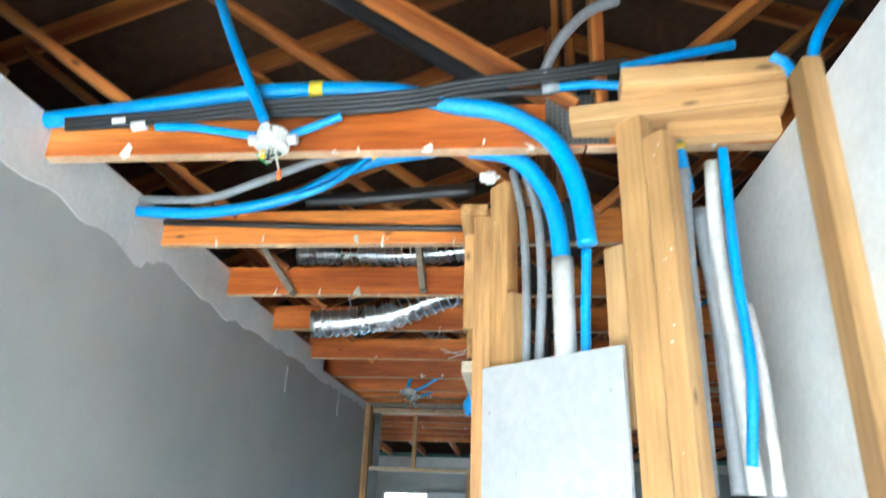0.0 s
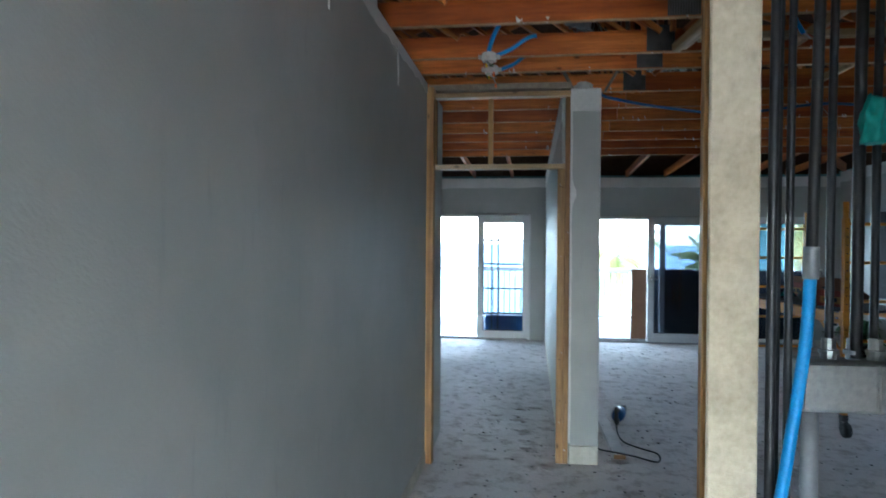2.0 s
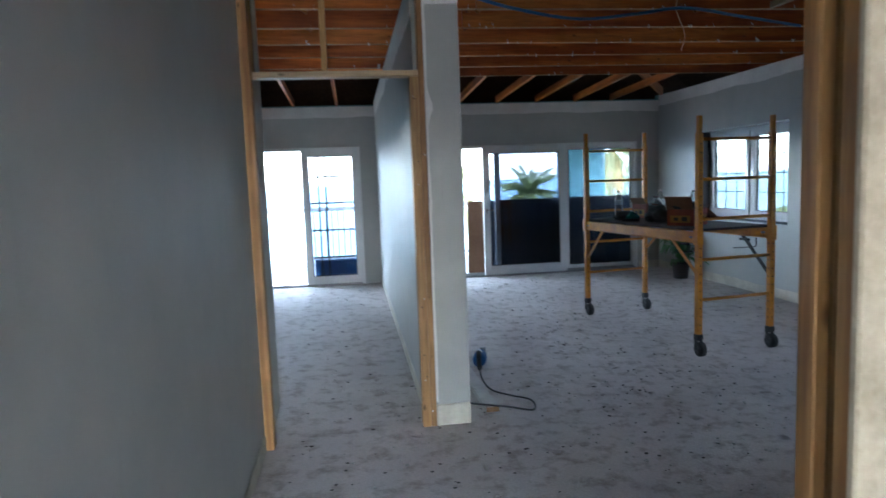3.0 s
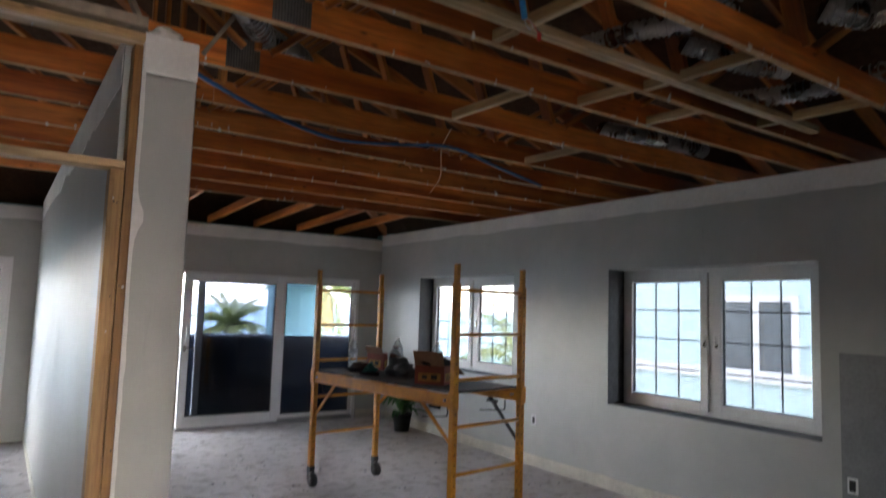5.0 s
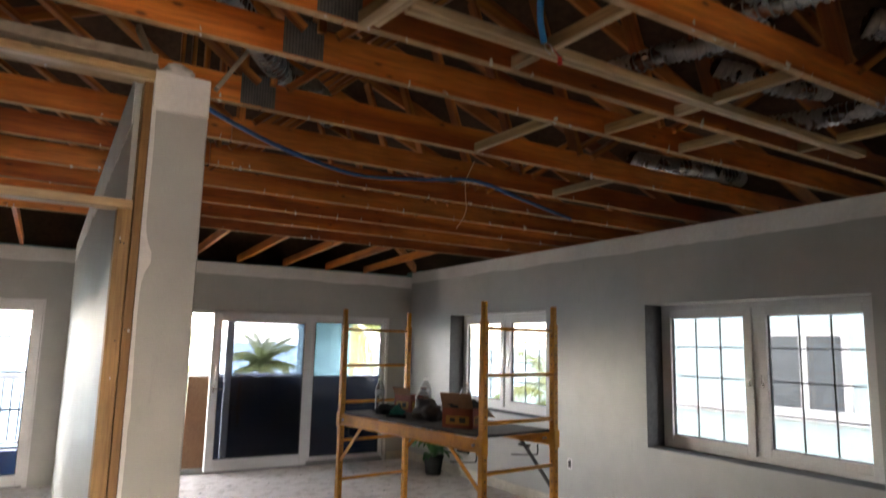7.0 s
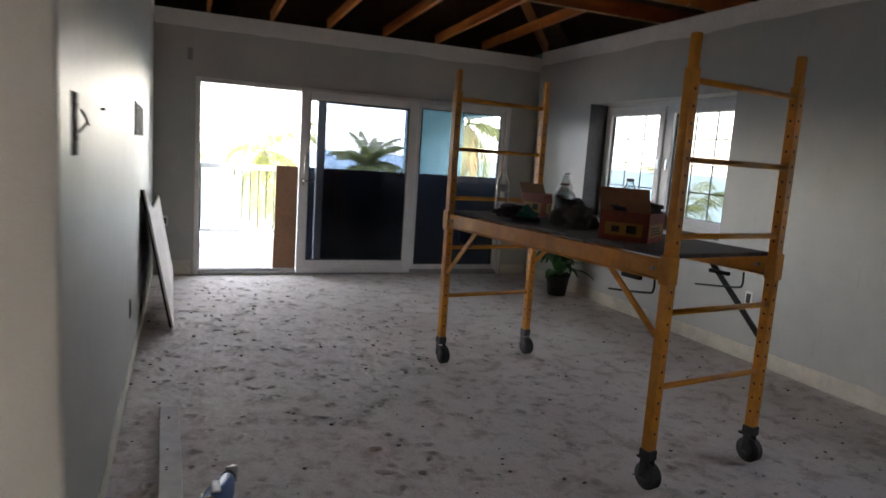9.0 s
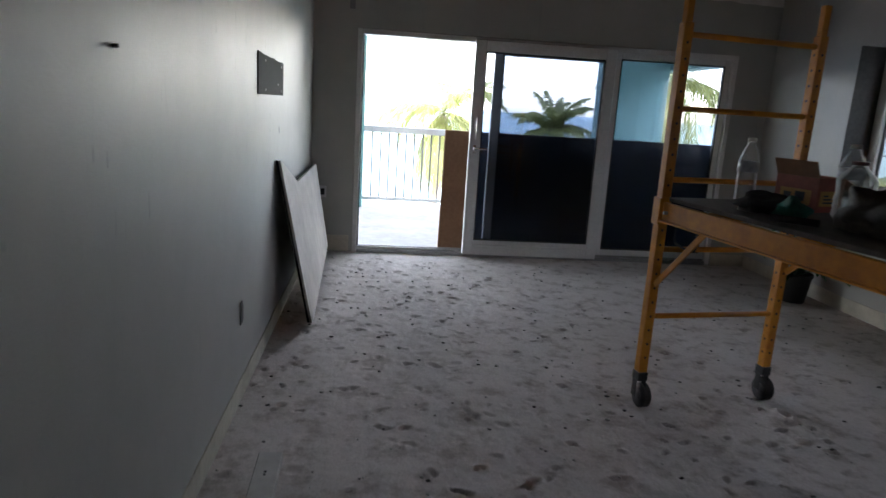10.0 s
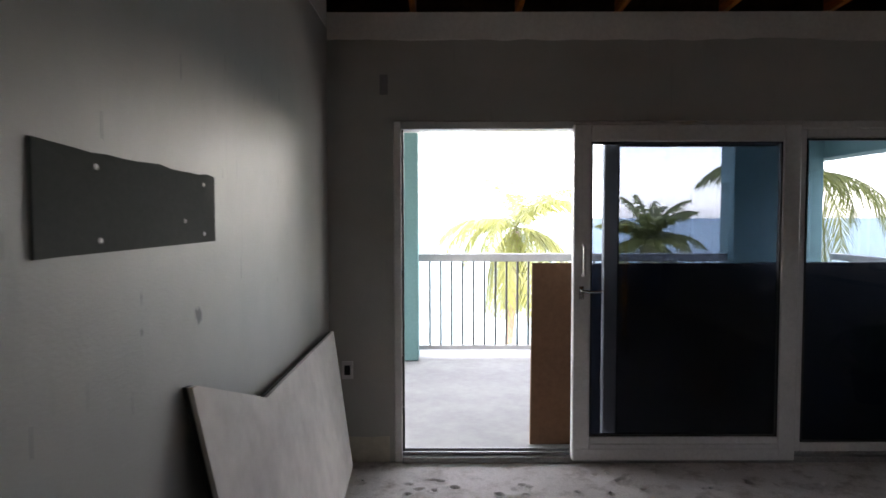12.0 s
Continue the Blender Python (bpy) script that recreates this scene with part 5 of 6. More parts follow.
solo("plaster_crumbs", bm, PLASTER, "white plaster crumbs stuck along the joist edges", "debris", kind="stuff")

# conduits and box in the partition
pt = "dark vertical electrical pipe in the stripped partition"
for x, y, r, z0 in ((0.177, 3.47, 0.016, 0.0), (0.197, 3.50, 0.014, 0.0), (0.213, 3.46, 0.012, 0.0), (0.233, 3.52, 0.011, 0.9), (0.310, 3.47, 0.013, 1.38), (0.367, 3.46, 0.018, 1.38), (0.415, 3.48, 0.013, 1.38), (0.475, 3.47, 0.013, 1.38), (0.535, 3.46, 0.013, 1.38)):
    hose("electrical_pipe", [(x, y, z0), (x + 0.004, y, 2.1), (x + 0.03, y + 0.02, 3.0)], r * 0.75, DARKPIPE, pt, "pipe", "electrical pipes")
t = thing("electrical_box", (0.405, 3.45, 1.32), "galvanised electrical box with pipe connectors on top", "electrical box")
part("body", boxes(((0.230, 3.42, 1.255), (0.595, 3.50, 1.375)), bevel=0.004), STEEL, t)
part("cover", boxes(((0.235, 3.414, 1.262), (0.395, 3.42, 1.37)), bevel=0.002), STEEL, t)
part("cover", boxes(((0.400, 3.414, 1.262), (0.590, 3.42, 1.37)), bevel=0.002), STEEL, t)
for x in (0.31, 0.367, 0.415, 0.475, 0.535):
    part("connector", lathe(bmesh.new(), [(0.018, 0), (0.018, 0.012), (0.023, 0.013), (0.023, 0.022), (0.016, 0.024), (0.016, 0.05)], (x, 3.47, 1.375), 12), STEEL, t)
part("wires", tube(bmesh.new(), curve_points([(0.575, 3.41, 1.55), (0.505, 3.40, 1.62), (0.555, 3.40, 1.68), (0.455, 3.41, 1.64), (0.515, 3.41, 1.56), (0.435, 3.41, 1.58), (0.535, 3.41, 1.66)], 6), 0.004, 6), BLACK, t, "tangle of black wire")
hose("blue_conduit", [(0.238, 3.396, 1.585), (0.228, 3.395, 1.42), (0.19, 3.39, 1.15), (0.155, 3.39, 0.9), (0.130, 3.39, 0.45), (0.140, 3.4, 0.01)], 0.0145, BLUE, "blue conduit curving down beside the electrical box", "conduit", "blue conduits", 0.001)
hose("grey_conduit", [(0.238, 3.396, 1.57), (0.24, 3.396, 1.645)], 0.0175, GREYPIPE, "grey coupling on a blue conduit", "coupling")
hose("black_cable", [(0.24, 3.396, 1.64), (0.256, 3.4, 2.3), (0.285, 3.42, 3.0)], 0.0125, BLACK, pt, "pipe", "electrical pipes")
hose("grey_conduit", [(0.265, 3.46, 0.0), (0.265, 3.46, 1.26)], 0.02, GREYPIPE, "grey pipe under the electrical box", "pipe")
hose("blue_conduit", [(0.525, 3.45, 1.265), (0.530, 3.45, 0.7), (0.515, 3.45, 0.01)], 0.014, BLUE, "blue conduit below the electrical box", "conduit", "blue conduits", 0.001)
solo("blue_bag", crumple(bmesh.new(), (0.005, 3.56, 2.335), (0.03, 0.04, 0.09), 5.0), BLUE, "bright blue plastic scrap stuck on the partition", "scrap", smooth=True)
solo("teal_bag", crumple(bmesh.new(), (0.38, 3.42, 1.885), (0.028, 0.03, 0.07), 6.0), GREENBAG, "teal plastic bag hanging among the pipes", "bag", smooth=True)

# ---- scaffold ----
SC = pose(2.475, 8.765, 0, 0, 0, 8.2)
half_w, half_l = 0.367, 0.95
sc = thing("rolling_scaffold", (2.475, 8.765, 0), "yellow rolling work scaffold with chipped paint and black casters", "scaffold")


def sp(u, v, z):
    w = SC @ Vector((u, v, z))
    return (w.x, w.y, w.z)


for v in (-half_l, half_l):
    for u in (-half_w, half_w):
        ax, ay, _ = sp(u, v, 0)
        m = Matrix.Translation((ax, ay, 0)) @ pose(0, 0, 0, 0, 0, 8.2)
        post = part("post", boxes(((-0.024, -0.024, 0.20), (0.024, 0.024, 1.88)), bevel=0.003, m=m), SCAF, sc)
        part("pin", boxes(((-0.018, -0.018, 1.88), (0.018, 0.018, 2.02)), bevel=0.003, m=m), SCAF, post)
        hole = None
        for k in range(22):
            z = 0.28 + 0.072 * k
            for dx, dy in ((0.0, -0.0243), (0.0243 * (1 if u < 0 else -1), 0.0)):
                q = m @ Vector((dx, dy, z))
                d2 = (m.to_3x3() @ Vector((dx, dy, 0))).normalized()
                part("pin_hole", tube(bmesh.new(), [q - d2 * 0.002, q + d2 * 0.0006], 0.0065, 8), GASKET, post)
        wheel = part("caster", boxes(((-0.026, -0.03, 0.155), (0.026, 0.03, 0.2)), ((-0.028, -0.02, 0.07), (-0.024, 0.02, 0.16)), ((0.024, -0.02, 0.07), (0.028, 0.02, 0.16)), bevel=0.002, m=m), GASKET, sc)
        bm = bmesh.new()
        m = m @ Matrix.Translation((0.03, 0, 0))
        q, ex = m @ Vector((0, 0.012, 0.0635)), (m.to_3x3() @ Vector((1, 0, 0)))
        tube(bm, [q - ex * 0.019, q - ex * 0.015, q + ex * 0.015, q + ex * 0.019], 0.0635, 22)
        part("tyre", bm, RUBBER, wheel, "black rubber wheel", True)
        part("rim", rod(bmesh.new(), q - ex * 0.0215, q + ex * 0.0215, 0.03, 16), GREYRAG, wheel, "dark wheel hub", True)
        part("brake", boxes(((-0.02, 0.03, 0.13), (0.02, 0.075, 0.142)), bevel=0.003, m=m), GASKET, wheel, "brake lever")
for v in (-half_l, half_l):
    for z in (0.49, 0.83, 1.17, 1.50, 1.83):
        part("rung", rod(bmesh.new(), sp(-half_w + 0.024, v, z), sp(half_w - 0.024, v, z), 0.0135, 12), SCAF, sc, smooth=True)
for u in (-half_w - 0.005, half_w + 0.005):
    su = 1 if u > 0 else -1
    rail = part("side_rail", boxes(((u - 0.012, -half_l + 0.03, 0.975), (u + 0.012, half_l - 0.03, 1.065)), bevel=0.004, m=SC), SCAF, sc)
    part("rail_lip", boxes(((u - 0.028, -half_l + 0.03, 0.972), (u + 0.004, half_l - 0.03, 0.98)), bevel=0.002, m=SC), SCAF, rail)
    for v in (-half_l, half_l):
        sgn = -1 if v < 0 else 1
        bracket = part("bracket", boxes(((u - 0.03, v - 0.03, 0.955), (u + 0.03, v + 0.03, 1.085)), bevel=0.004, m=SC), SCAF, sc)
        part("lock_pin", rod(bmesh.new(), sp(u - 0.045 * su, v - 0.07 * sgn, 1.02), sp(u + 0.03 * su, v - 0.07 * sgn, 1.02), 0.008, 8), STEEL, bracket, "steel lock pin")
        bm = bmesh.new()
        a, b = Vector(sp(u, v - 0.36 * sgn, 0.985)), Vector(sp(u, v - 0.03 * sgn, 0.72 if u * v > 0 else 0.66))
        box(bm, (-0.5 * (b - a).length, -0.006, -0.015), (0.5 * (b - a).length, 0.006, 0.015), 0.002)
        x = (b - a).normalized()
        y = Vector((math.cos(radians(8.2)), math.sin(radians(8.2)), 0))
        zz = x.cross(y).normalized()
        mm = Matrix((x, y, zz)).transposed().to_4x4()
        mm.translation = (a + b) / 2
        bmesh.ops.transform(bm, matrix=mm, verts=bm.verts)
        part("brace", bm, GASKET if u > 0 and v < 0 else SCAF, sc)
part("platform", boxes(((-half_w + 0.012, -half_l + 0.02, 1.068), (half_w - 0.012, half_l - 0.02, 1.088)), bevel=0.003, m=SC), SCAF_DECK, sc, "dark worn plywood deck")
for v in (-0.45, 0.1, 0.6):
    part("crossbar", boxes(((-half_w + 0.01, v - 0.015, 1.035), (half_w - 0.01, v + 0.015, 1.066)), bevel=0.002, m=SC), SCAF, sc)
for u in (-half_w + 0.05, half_w - 0.05):
    part("safety_loop", tube(bmesh.new(), curve_points([sp(u, -half_l + 0.12, 0.97), sp(u, -half_l + 0.12, 0.905), sp(u, -half_l + 0.16, 0.885), sp(u, -half_l + 0.40, 0.855)], 5), 0.005, 8), GASKET, sc, "dark bent steel rod")
    part("safety_loop", tube(bmesh.new(), curve_points([sp(u, half_l - 0.06, 0.97), sp(u, half_l - 0.06, 0.89), sp(u, half_l - 0.10, 0.87), sp(u, half_l - 0.22, 0.87), sp(u, half_l - 0.22, 0.95)], 5), 0.005, 8), GASKET, sc, "dark bent steel rod")
    part("lock_lever", boxes(((u - 0.012, -half_l + 0.20, 0.935), (u + 0.012, -half_l + 0.32, 0.955)), bevel=0.004, m=SC), GASKET, sc, "black lock lever")

DECK = 1.0885


def bottle(u, v, high, radius, cap, label, band_label=True):
    """A clear plastic bottle with water, label and cap."""
    x, y = u, v
    t = thing("plastic_bottle", (x, y, DECK), label, "bottle", "bottles")
    r, h = radius, high
    part("body", lathe(bmesh.new(), [(r * 0.8, 0), (r, 0.02), (r * 0.96, h * 0.2), (r, h * 0.24), (r * 0.96, h * 0.3), (r, h * 0.34), (r * 0.93, h * 0.45), (r, h * 0.68), (r * 0.8, h * 0.78), (r * 0.42, h * 0.9), (r * 0.36, h * 0.95)], (x, y, DECK), 20), CLEAR, t, smooth=True)
    if band_label:
        part("paper_label", lathe(bmesh.new(), [(r * 1.015, h * 0.5), (r * 1.015, h * 0.66)], (x, y, DECK), 20), LABEL, t, "dark printed label", True)
    part("cap", lathe(bmesh.new(), [(r * 0.42, h * 0.945), (r * 0.42, h), (r * 0.38, h * 1.005)], (x, y, DECK), 14), cap, t, "bottle cap", True)
    return t


bottle(2.285, 9.50, 0.30, 0.044, WHITEPIPE, "tall clear water bottle with a dark label")
bottle(2.53, 9.12, 0.24, 0.075, CAP, "wide clear bottle with a dark red cap", False)
bottle(2.70, 9.38, 0.30, 0.055, WHITEPIPE, "clear plastic bottle with a white cap")
bottle(2.72, 8.72, 0.30, 0.055, WHITEPIPE, "clear conical plastic bottle", False)
bottle(2.50, 8.50, 0.17, 0.032, CAP, "small clear bottle with a dark cap", False)
for n, u, v, size, m, lab in (("rag", 2.27, 9.28, (0.13, 0.13, 0.05), RAG, "crumpled black rag"), ("green_rag", 2.26, 9.10, (0.06, 0.07, 0.05), GREENRAG, "crumpled dark green rag"),
                              ("grey_rag", 2.40, 8.80, (0.12, 0.15, 0.10), GREYRAG, "heap of dark grey cloth"), ("black_rag", 2.42, 8.28, (0.15, 0.13, 0.035), RAG, "black cloth heaped on a carton")):
    x, y = u, v
    solo(n, crumple(bmesh.new(), (x, y, DECK if n != "black_rag" else DECK + 0.146), size, u * 31 + v * 7), m, lab + " on the scaffold deck", "rag", "rags", smooth=True)


def carton(u, v, wide, long, high, turn, label):
    """An open cardboard carton with printed panels and raised flaps."""
    x, y = u, v
    m = Matrix.Translation((x, y, DECK)) @ pose(0, 0, 0, 0, 0, 8.2 + turn)
    t = thing("carton", (x, y, DECK), label, "carton", "cartons")
    w, l = wide / 2, long / 2
    for lo, hi in (((-w, -l, 0), (-w + 0.004, l, high)), ((w - 0.004, -l, 0), (w, l, high)), ((-w + 0.004, -l, 0), (w - 0.004, -l + 0.004, high)), ((-w + 0.004, l - 0.004, 0), (w - 0.004, l, high))):
        part("panel", boxes((lo, hi), m=m), BOX_PRINT, t)
    part("bottom", boxes(((-w + 0.004, -l + 0.004, 0), (w - 0.004, l - 0.004, 0.004)), m=m), CARD, t)
    part("printed_panel", boxes(((-w - 0.001, -l + 0.03, high * 0.18), (-w, l - 0.03, high * 0.62)), m=m), BOX_YELLOW, t, "yellow and orange print")
    part("printed_panel", boxes(((-w + 0.02, -l - 0.001, high * 0.18), (w - 0.02, -l, high * 0.62)), m=m), BOX_YELLOW, t, "yellow and orange print")
    for y0, y1, z0, z1 in ((-l + 0.06, -l + 0.11, 0.28, 0.55), (0.02, 0.06, 0.3, 0.5)):
        part("print_mark", boxes(((-w - 0.002, y0, high * z0), (-w - 0.001, y1, high * z1)), m=m), GASKET, t, "dark printed mark")
    for k in range(3):
        part("print_line", boxes(((-w + 0.04, -l - 0.002, high * (0.26 + 0.1 * k)), (w - 0.05 - 0.02 * k, -l - 0.001, high * (0.31 + 0.1 * k))), m=m), GASKET, t, "dark printed line")
    part("flap", boxes(((0, -l, 0), (wide * 0.95, l, 0.003)), m=m @ Matrix.Translation((w, 0, high)) @ pose(0, 0, 0, 0, 24, 0)), CARD, t)
    part("flap", boxes(((-wide * 0.48, -l, 0), (0, l, 0.003)), m=m @ Matrix.Translation((-w, 0, high)) @ pose(0, 0, 0, 0, 65, 0)), CARD, t)
    return t


carton(2.42, 8.28, 0.27, 0.25, 0.145, 27, "open red and orange printed carton with a raised flap")
carton(2.56, 9.45, 0.16, 0.22, 0.15, 8, "dark red printed carton")
solo("screwdriver", rod(bmesh.new(), (2.12, 9.02, DECK + 0.016), (2.24, 8.90, DECK + 0.016), 0.014), RAG, "black tool handle lying on the scaffold deck", "tool", smooth=True)

# ---- loose things in the living room ----
def leaning_board():
    """A broken white board leaning on the partition, with a notched top."""
    t = thing("leaning_board", (0.16, 11.4, 0), "large broken white board leaning against the grey wall", "board")
    out = [(10.80, 0.012), (10.93, 0.0), (12.55, 0.15), (12.77, 0.86), (11.35, 0.865), (10.79, 1.055), (10.75, 1.06)]

    def place(y, z, off):
        s = 0.215 - 0.205 * z / 1.06
        return (s + off, y, z)

    for name, off, m in (("face", 0.018, PLY), ("back", 0.003, SHADED_BACK)):
        bm = bmesh.new()
        f = [bm.verts.new(place(y, z, off)) for y, z in out]
        b = [bm.verts.new(place(y, z, off - 0.014)) for y, z in out]
        bm.faces.new(f)
        bm.faces.new(b[::-1])
        for k in range(len(out)):
            j = (k + 1) % len(out)
            bm.faces.new((f[k], b[k], b[j], f[j]))
        bmesh.ops.recalc_face_normals(bm, faces=bm.faces)
        part(name, bm, m, t, "dark board back with the gap shadow in its colour" if name == "back" else "")
    return t


leaning_board()

patch = thing("wall_patch", (0.0, 10.57, 1.55), "dark green drywall patch screwed over a hole in the wall", "wall patch")
bm = bmesh.new()
edge = [(10.12, 1.446)] + [(10.12 + 0.893 * k / 14, 1.447 + 0.006 * noise.noise(Vector((k, 0, 0)))) for k in range(1, 15)]
edge += [(11.013 - 0.893 * k / 14, 1.642 + 0.013 * k / 14 + 0.012 * noise.noise(Vector((k * 0.7, 5, 0)))) for k in range(15)]
f = [bm.verts.new((0.006, y, z)) for y, z in edge]
b = [bm.verts.new((0.0, y, z)) for y, z in edge]
bm.faces.new(f)
for k in range(len(edge)):
    j = (k + 1) % len(edge)
    bm.faces.new((f[k], b[k], b[j], f[j]))
bmesh.ops.recalc_face_normals(bm, faces=bm.faces)
part("board", bm, GREENBOARD, patch)
for y, z in ((10.33, 1.622), (10.92, 1.615), (10.34, 1.472), (10.92, 1.472), (10.78, 1.51)):
    part("screw", lathe(bmesh.new(), [(0.007, 0), (0.004, 0.003)], (0, 0, 0), 10), STEEL, patch)
    bpy.context.scene.collection.objects[-1].matrix_basis = Matrix.Translation(Vector((0.006, y, z)) - Vector((0.0, 10.57, 1.55))) @ pose(0, 0, 0, 0, 90, 0) @ Matrix.Translation(Vector((0.0, 10.57, 1.55)))


def wall_outlet(at, axis, label, plated=True):
    """A wall box: plate with a dark opening, facing +x, -x or -y."""
    x, y, z = at
    t = thing("wall_outlet", at, label, "outlet", "wall outlets")
    if axis == "y":
        part("plate", boxes(((x - 0.035, y - 0.006, z - 0.055), (x + 0.035, y, z + 0.055)), bevel=0.002), PVC, t)
        part("socket", boxes(((x - 0.018, y - 0.009, z - 0.03), (x + 0.018, y - 0.006, z + 0.03))), GASKET, t, "dark opening")
    else:
        s = 1 if axis == "x" else -1
        half = 0.035 if plated else 0.024
        part("plate", boxes(((min(x, x + s * 0.006), y - half, z - 0.055), (max(x, x + s * 0.006), y + half, z + 0.055)), bevel=0.002), PVC if plated else SHADE_AND_PLATE, t)
        part("socket", boxes(((min(x + s * 0.006, x + s * 0.009), y - 0.02, z - 0.038), (max(x + s * 0.006, x + s * 0.009), y + 0.02, z + 0.038))), GASKET, t, "dark opening")


wall_outlet((0.0, 9.69, 0.435), "x", "open wall outlet box with a dark hole", False)
wall_outlet((0.111, YF, 0.578), "y", "uncovered wall outlet beside the sliding door")
wall_outlet((XR, 9.36, 0.495), "-x", "white plastic wall outlet low on the wall")
wall_outlet((XR, 6.08, 0.547), "-x", "white plastic wall outlet low on the wall")
t = thing("thermostat_box", (0.0, 7.51, 1.468), "open thermostat box with loose wires on the grey wall", "switch box")
part("plate", boxes(((0.0, 7.475, 1.38), (0.02, 7.545, 1.545)), bevel=0.003), SHADE_AND_PLATE, t)
part("opening", boxes(((0.02, 7.488, 1.42), (0.023, 7.532, 1.515))), GASKET, t, "dark opening")
part("wires", tube(bmesh.new(), curve_points([(0.024, 7.51, 1.44), (0.045, 7.50, 1.47), (0.03, 7.52, 1.50), (0.05, 7.51, 1.46)], 5), 0.003, 6), WHITEPIPE, t, "loose white wires")
solo("wall_hook", rod(bmesh.new(), (0.0, 8.28, 1.53), (0.014, 8.28, 1.531), 0.005, 8), GASKET, "small dark screw in the wall", "screw")
solo("wall_hole_mark", boxes(((0.32, YF - 0.003, 2.26), (0.37, YF, 2.38))), GREENBOARD2, "dark filled slot above the door", "mark")
solo("bare_patch", boxes(((XR - 0.003, 5.80, 0.42), (XR, 6.15, 1.46))), GREENBOARD2, "grey unpainted drywall patch", "wall patch")
t = thing("plank_on_floor", (0.26, 8.0, 0), "scuffed white-dusted plank lying on the floor, raw brown end", "plank")
part("board", boxes(((0.205, 6.90, 0.0), (0.30, 9.13, 0.038)), bevel=0.004, m=Matrix.Translation((0.25, 8.0, 0)) @ pose(0, 0, 0, 0, 0, 1.2) @ Matrix.Translation((-0.25, -8.0, 0))), STICK, t)
part("end_grain", boxes(((0.208, 6.897, 0.002), (0.297, 6.90, 0.036)), m=Matrix.Translation((0.25, 8.0, 0)) @ pose(0, 0, 0, 0, 0, 1.2) @ Matrix.Translation((-0.25, -8.0, 0))), STUD_PLAIN, t, "raw brown sawn end")
for y in (8.98, 8.96, 8.6, 8.42, 8.4, 7.7, 7.3):
    part("nail", rod(bmesh.new(), (0.23 + 0.05 * (int(y * 100) % 2), y, 0.036), (0.23 + 0.05 * (int(y * 100) % 2), y, 0.0395), 0.006, 8), GASKET, t, "dark nail hole")
rng = random.Random(21)
bm = bmesh.new()
for k in range(60):
    y, z, long = rng.uniform(7.3, 12.4), rng.uniform(1.05, 2.3), rng.uniform(0.015, 0.07)
    w = rng.uniform(0.001, 0.0028)
    loop = [(y - w, z), (y - w * 0.5, z + long), (y + w * 0.4, z + long * 0.96), (y + w, z + long * 0.3), (y + w * 0.8, z - 0.006)]
    bm.faces.new([bm.verts.new((0.0009, p, q)) for p, q in loop])
bmesh.ops.solidify(bm, geom=bm.faces[:], thickness=0.001)
for y, z, a, h in ((10.88, 1.235, 0.022, 0.03), (10.525, 1.33, 0.004, 0.022), (10.522, 1.25, 0.007, 0.012), (10.86, 1.25, 0.012, 0.014)):
    bm.faces.new([bm.verts.new((0.0007, y + a * (0.8 + 0.3 * math.sin(5 * k + h * 90)) * math.cos(0.524 * k), z + h * (0.8 + 0.3 * math.cos(4 * k)) * math.sin(0.524 * k))) for k in range(12)])
solo("wall_drips", bm, GREENBOARD2, "thin dried drip streaks on the grey wall", "stain", kind="stuff")

# potted plant
t = thing("potted_plant", (4.20, 11.75, 0), "small green plant in a black plastic pot on the floor", "plant")
part("pot", lathe(bmesh.new(), [(0.10, 0), (0.13, 0.22), (0.14, 0.22), (0.14, 0.245), (0.125, 0.245), (0.12, 0.2)], (4.20, 11.75, 0), 20), POT, t, smooth=True)
part("soil", lathe(bmesh.new(), [(0.12, 0.195), (0.117, 0.215)], (4.20, 11.75, 0), 20), SOIL, t)
rng = random.Random(3)
for k in range(34):
    a, reach, up = rng.uniform(0, 6.28), rng.uniform(0.16, 0.40), rng.uniform(0.06, 0.42)
    bm = bmesh.new()
    rows = []
    for j in range(8):
        s = j / 7
        r = 0.02 + reach * s
        z = 0.225 + up * math.sin(s * 2.2) + 0.04 * s - 0.12 * s * s
        wdt = 0.042 * math.sin(3.0 * min(s + 0.05, 1)) + 0.003
        c0 = Vector((4.20 + r * math.cos(a), 11.75 + r * math.sin(a), z))
        side = Vector((-math.sin(a), math.cos(a), 0))
        rows.append([bm.verts.new(c0 - side * wdt + Vector((0, 0, 0.012))), bm.verts.new(c0), bm.verts.new(c0 + side * wdt + Vector((0, 0, 0.012)))])
    for p, q in zip(rows, rows[1:]):
        for j in (0, 1):
            bm.faces.new((p[j], p[j + 1], q[j + 1], q[j]))
    part("leaf", bm, LEAF, t, smooth=True)

# bucket and floor machine
BIN = (2.557, 5.895, 0)
t = thing("waste_bin", BIN, "large dark green plastic waste bin with a rolled rim", "bin")
part("body", lathe(bmesh.new(), [(0.19, 0), (0.235, 0.53), (0.25, 0.535), (0.256, 0.56), (0.25, 0.58), (0.232, 0.58), (0.226, 0.53), (0.18, 0.02)], BIN, 32), BIN_PLASTIC, t, smooth=True)
for ang in (0.4, 3.54):
    hx, hy = BIN[0] + 0.262 * math.cos(ang), BIN[1] + 0.262 * math.sin(ang)
    part("handle", boxes(((hx - 0.02, hy - 0.05, 0.47), (hx + 0.02, hy + 0.05, 0.50)), bevel=0.008), BIN_PLASTIC, t)


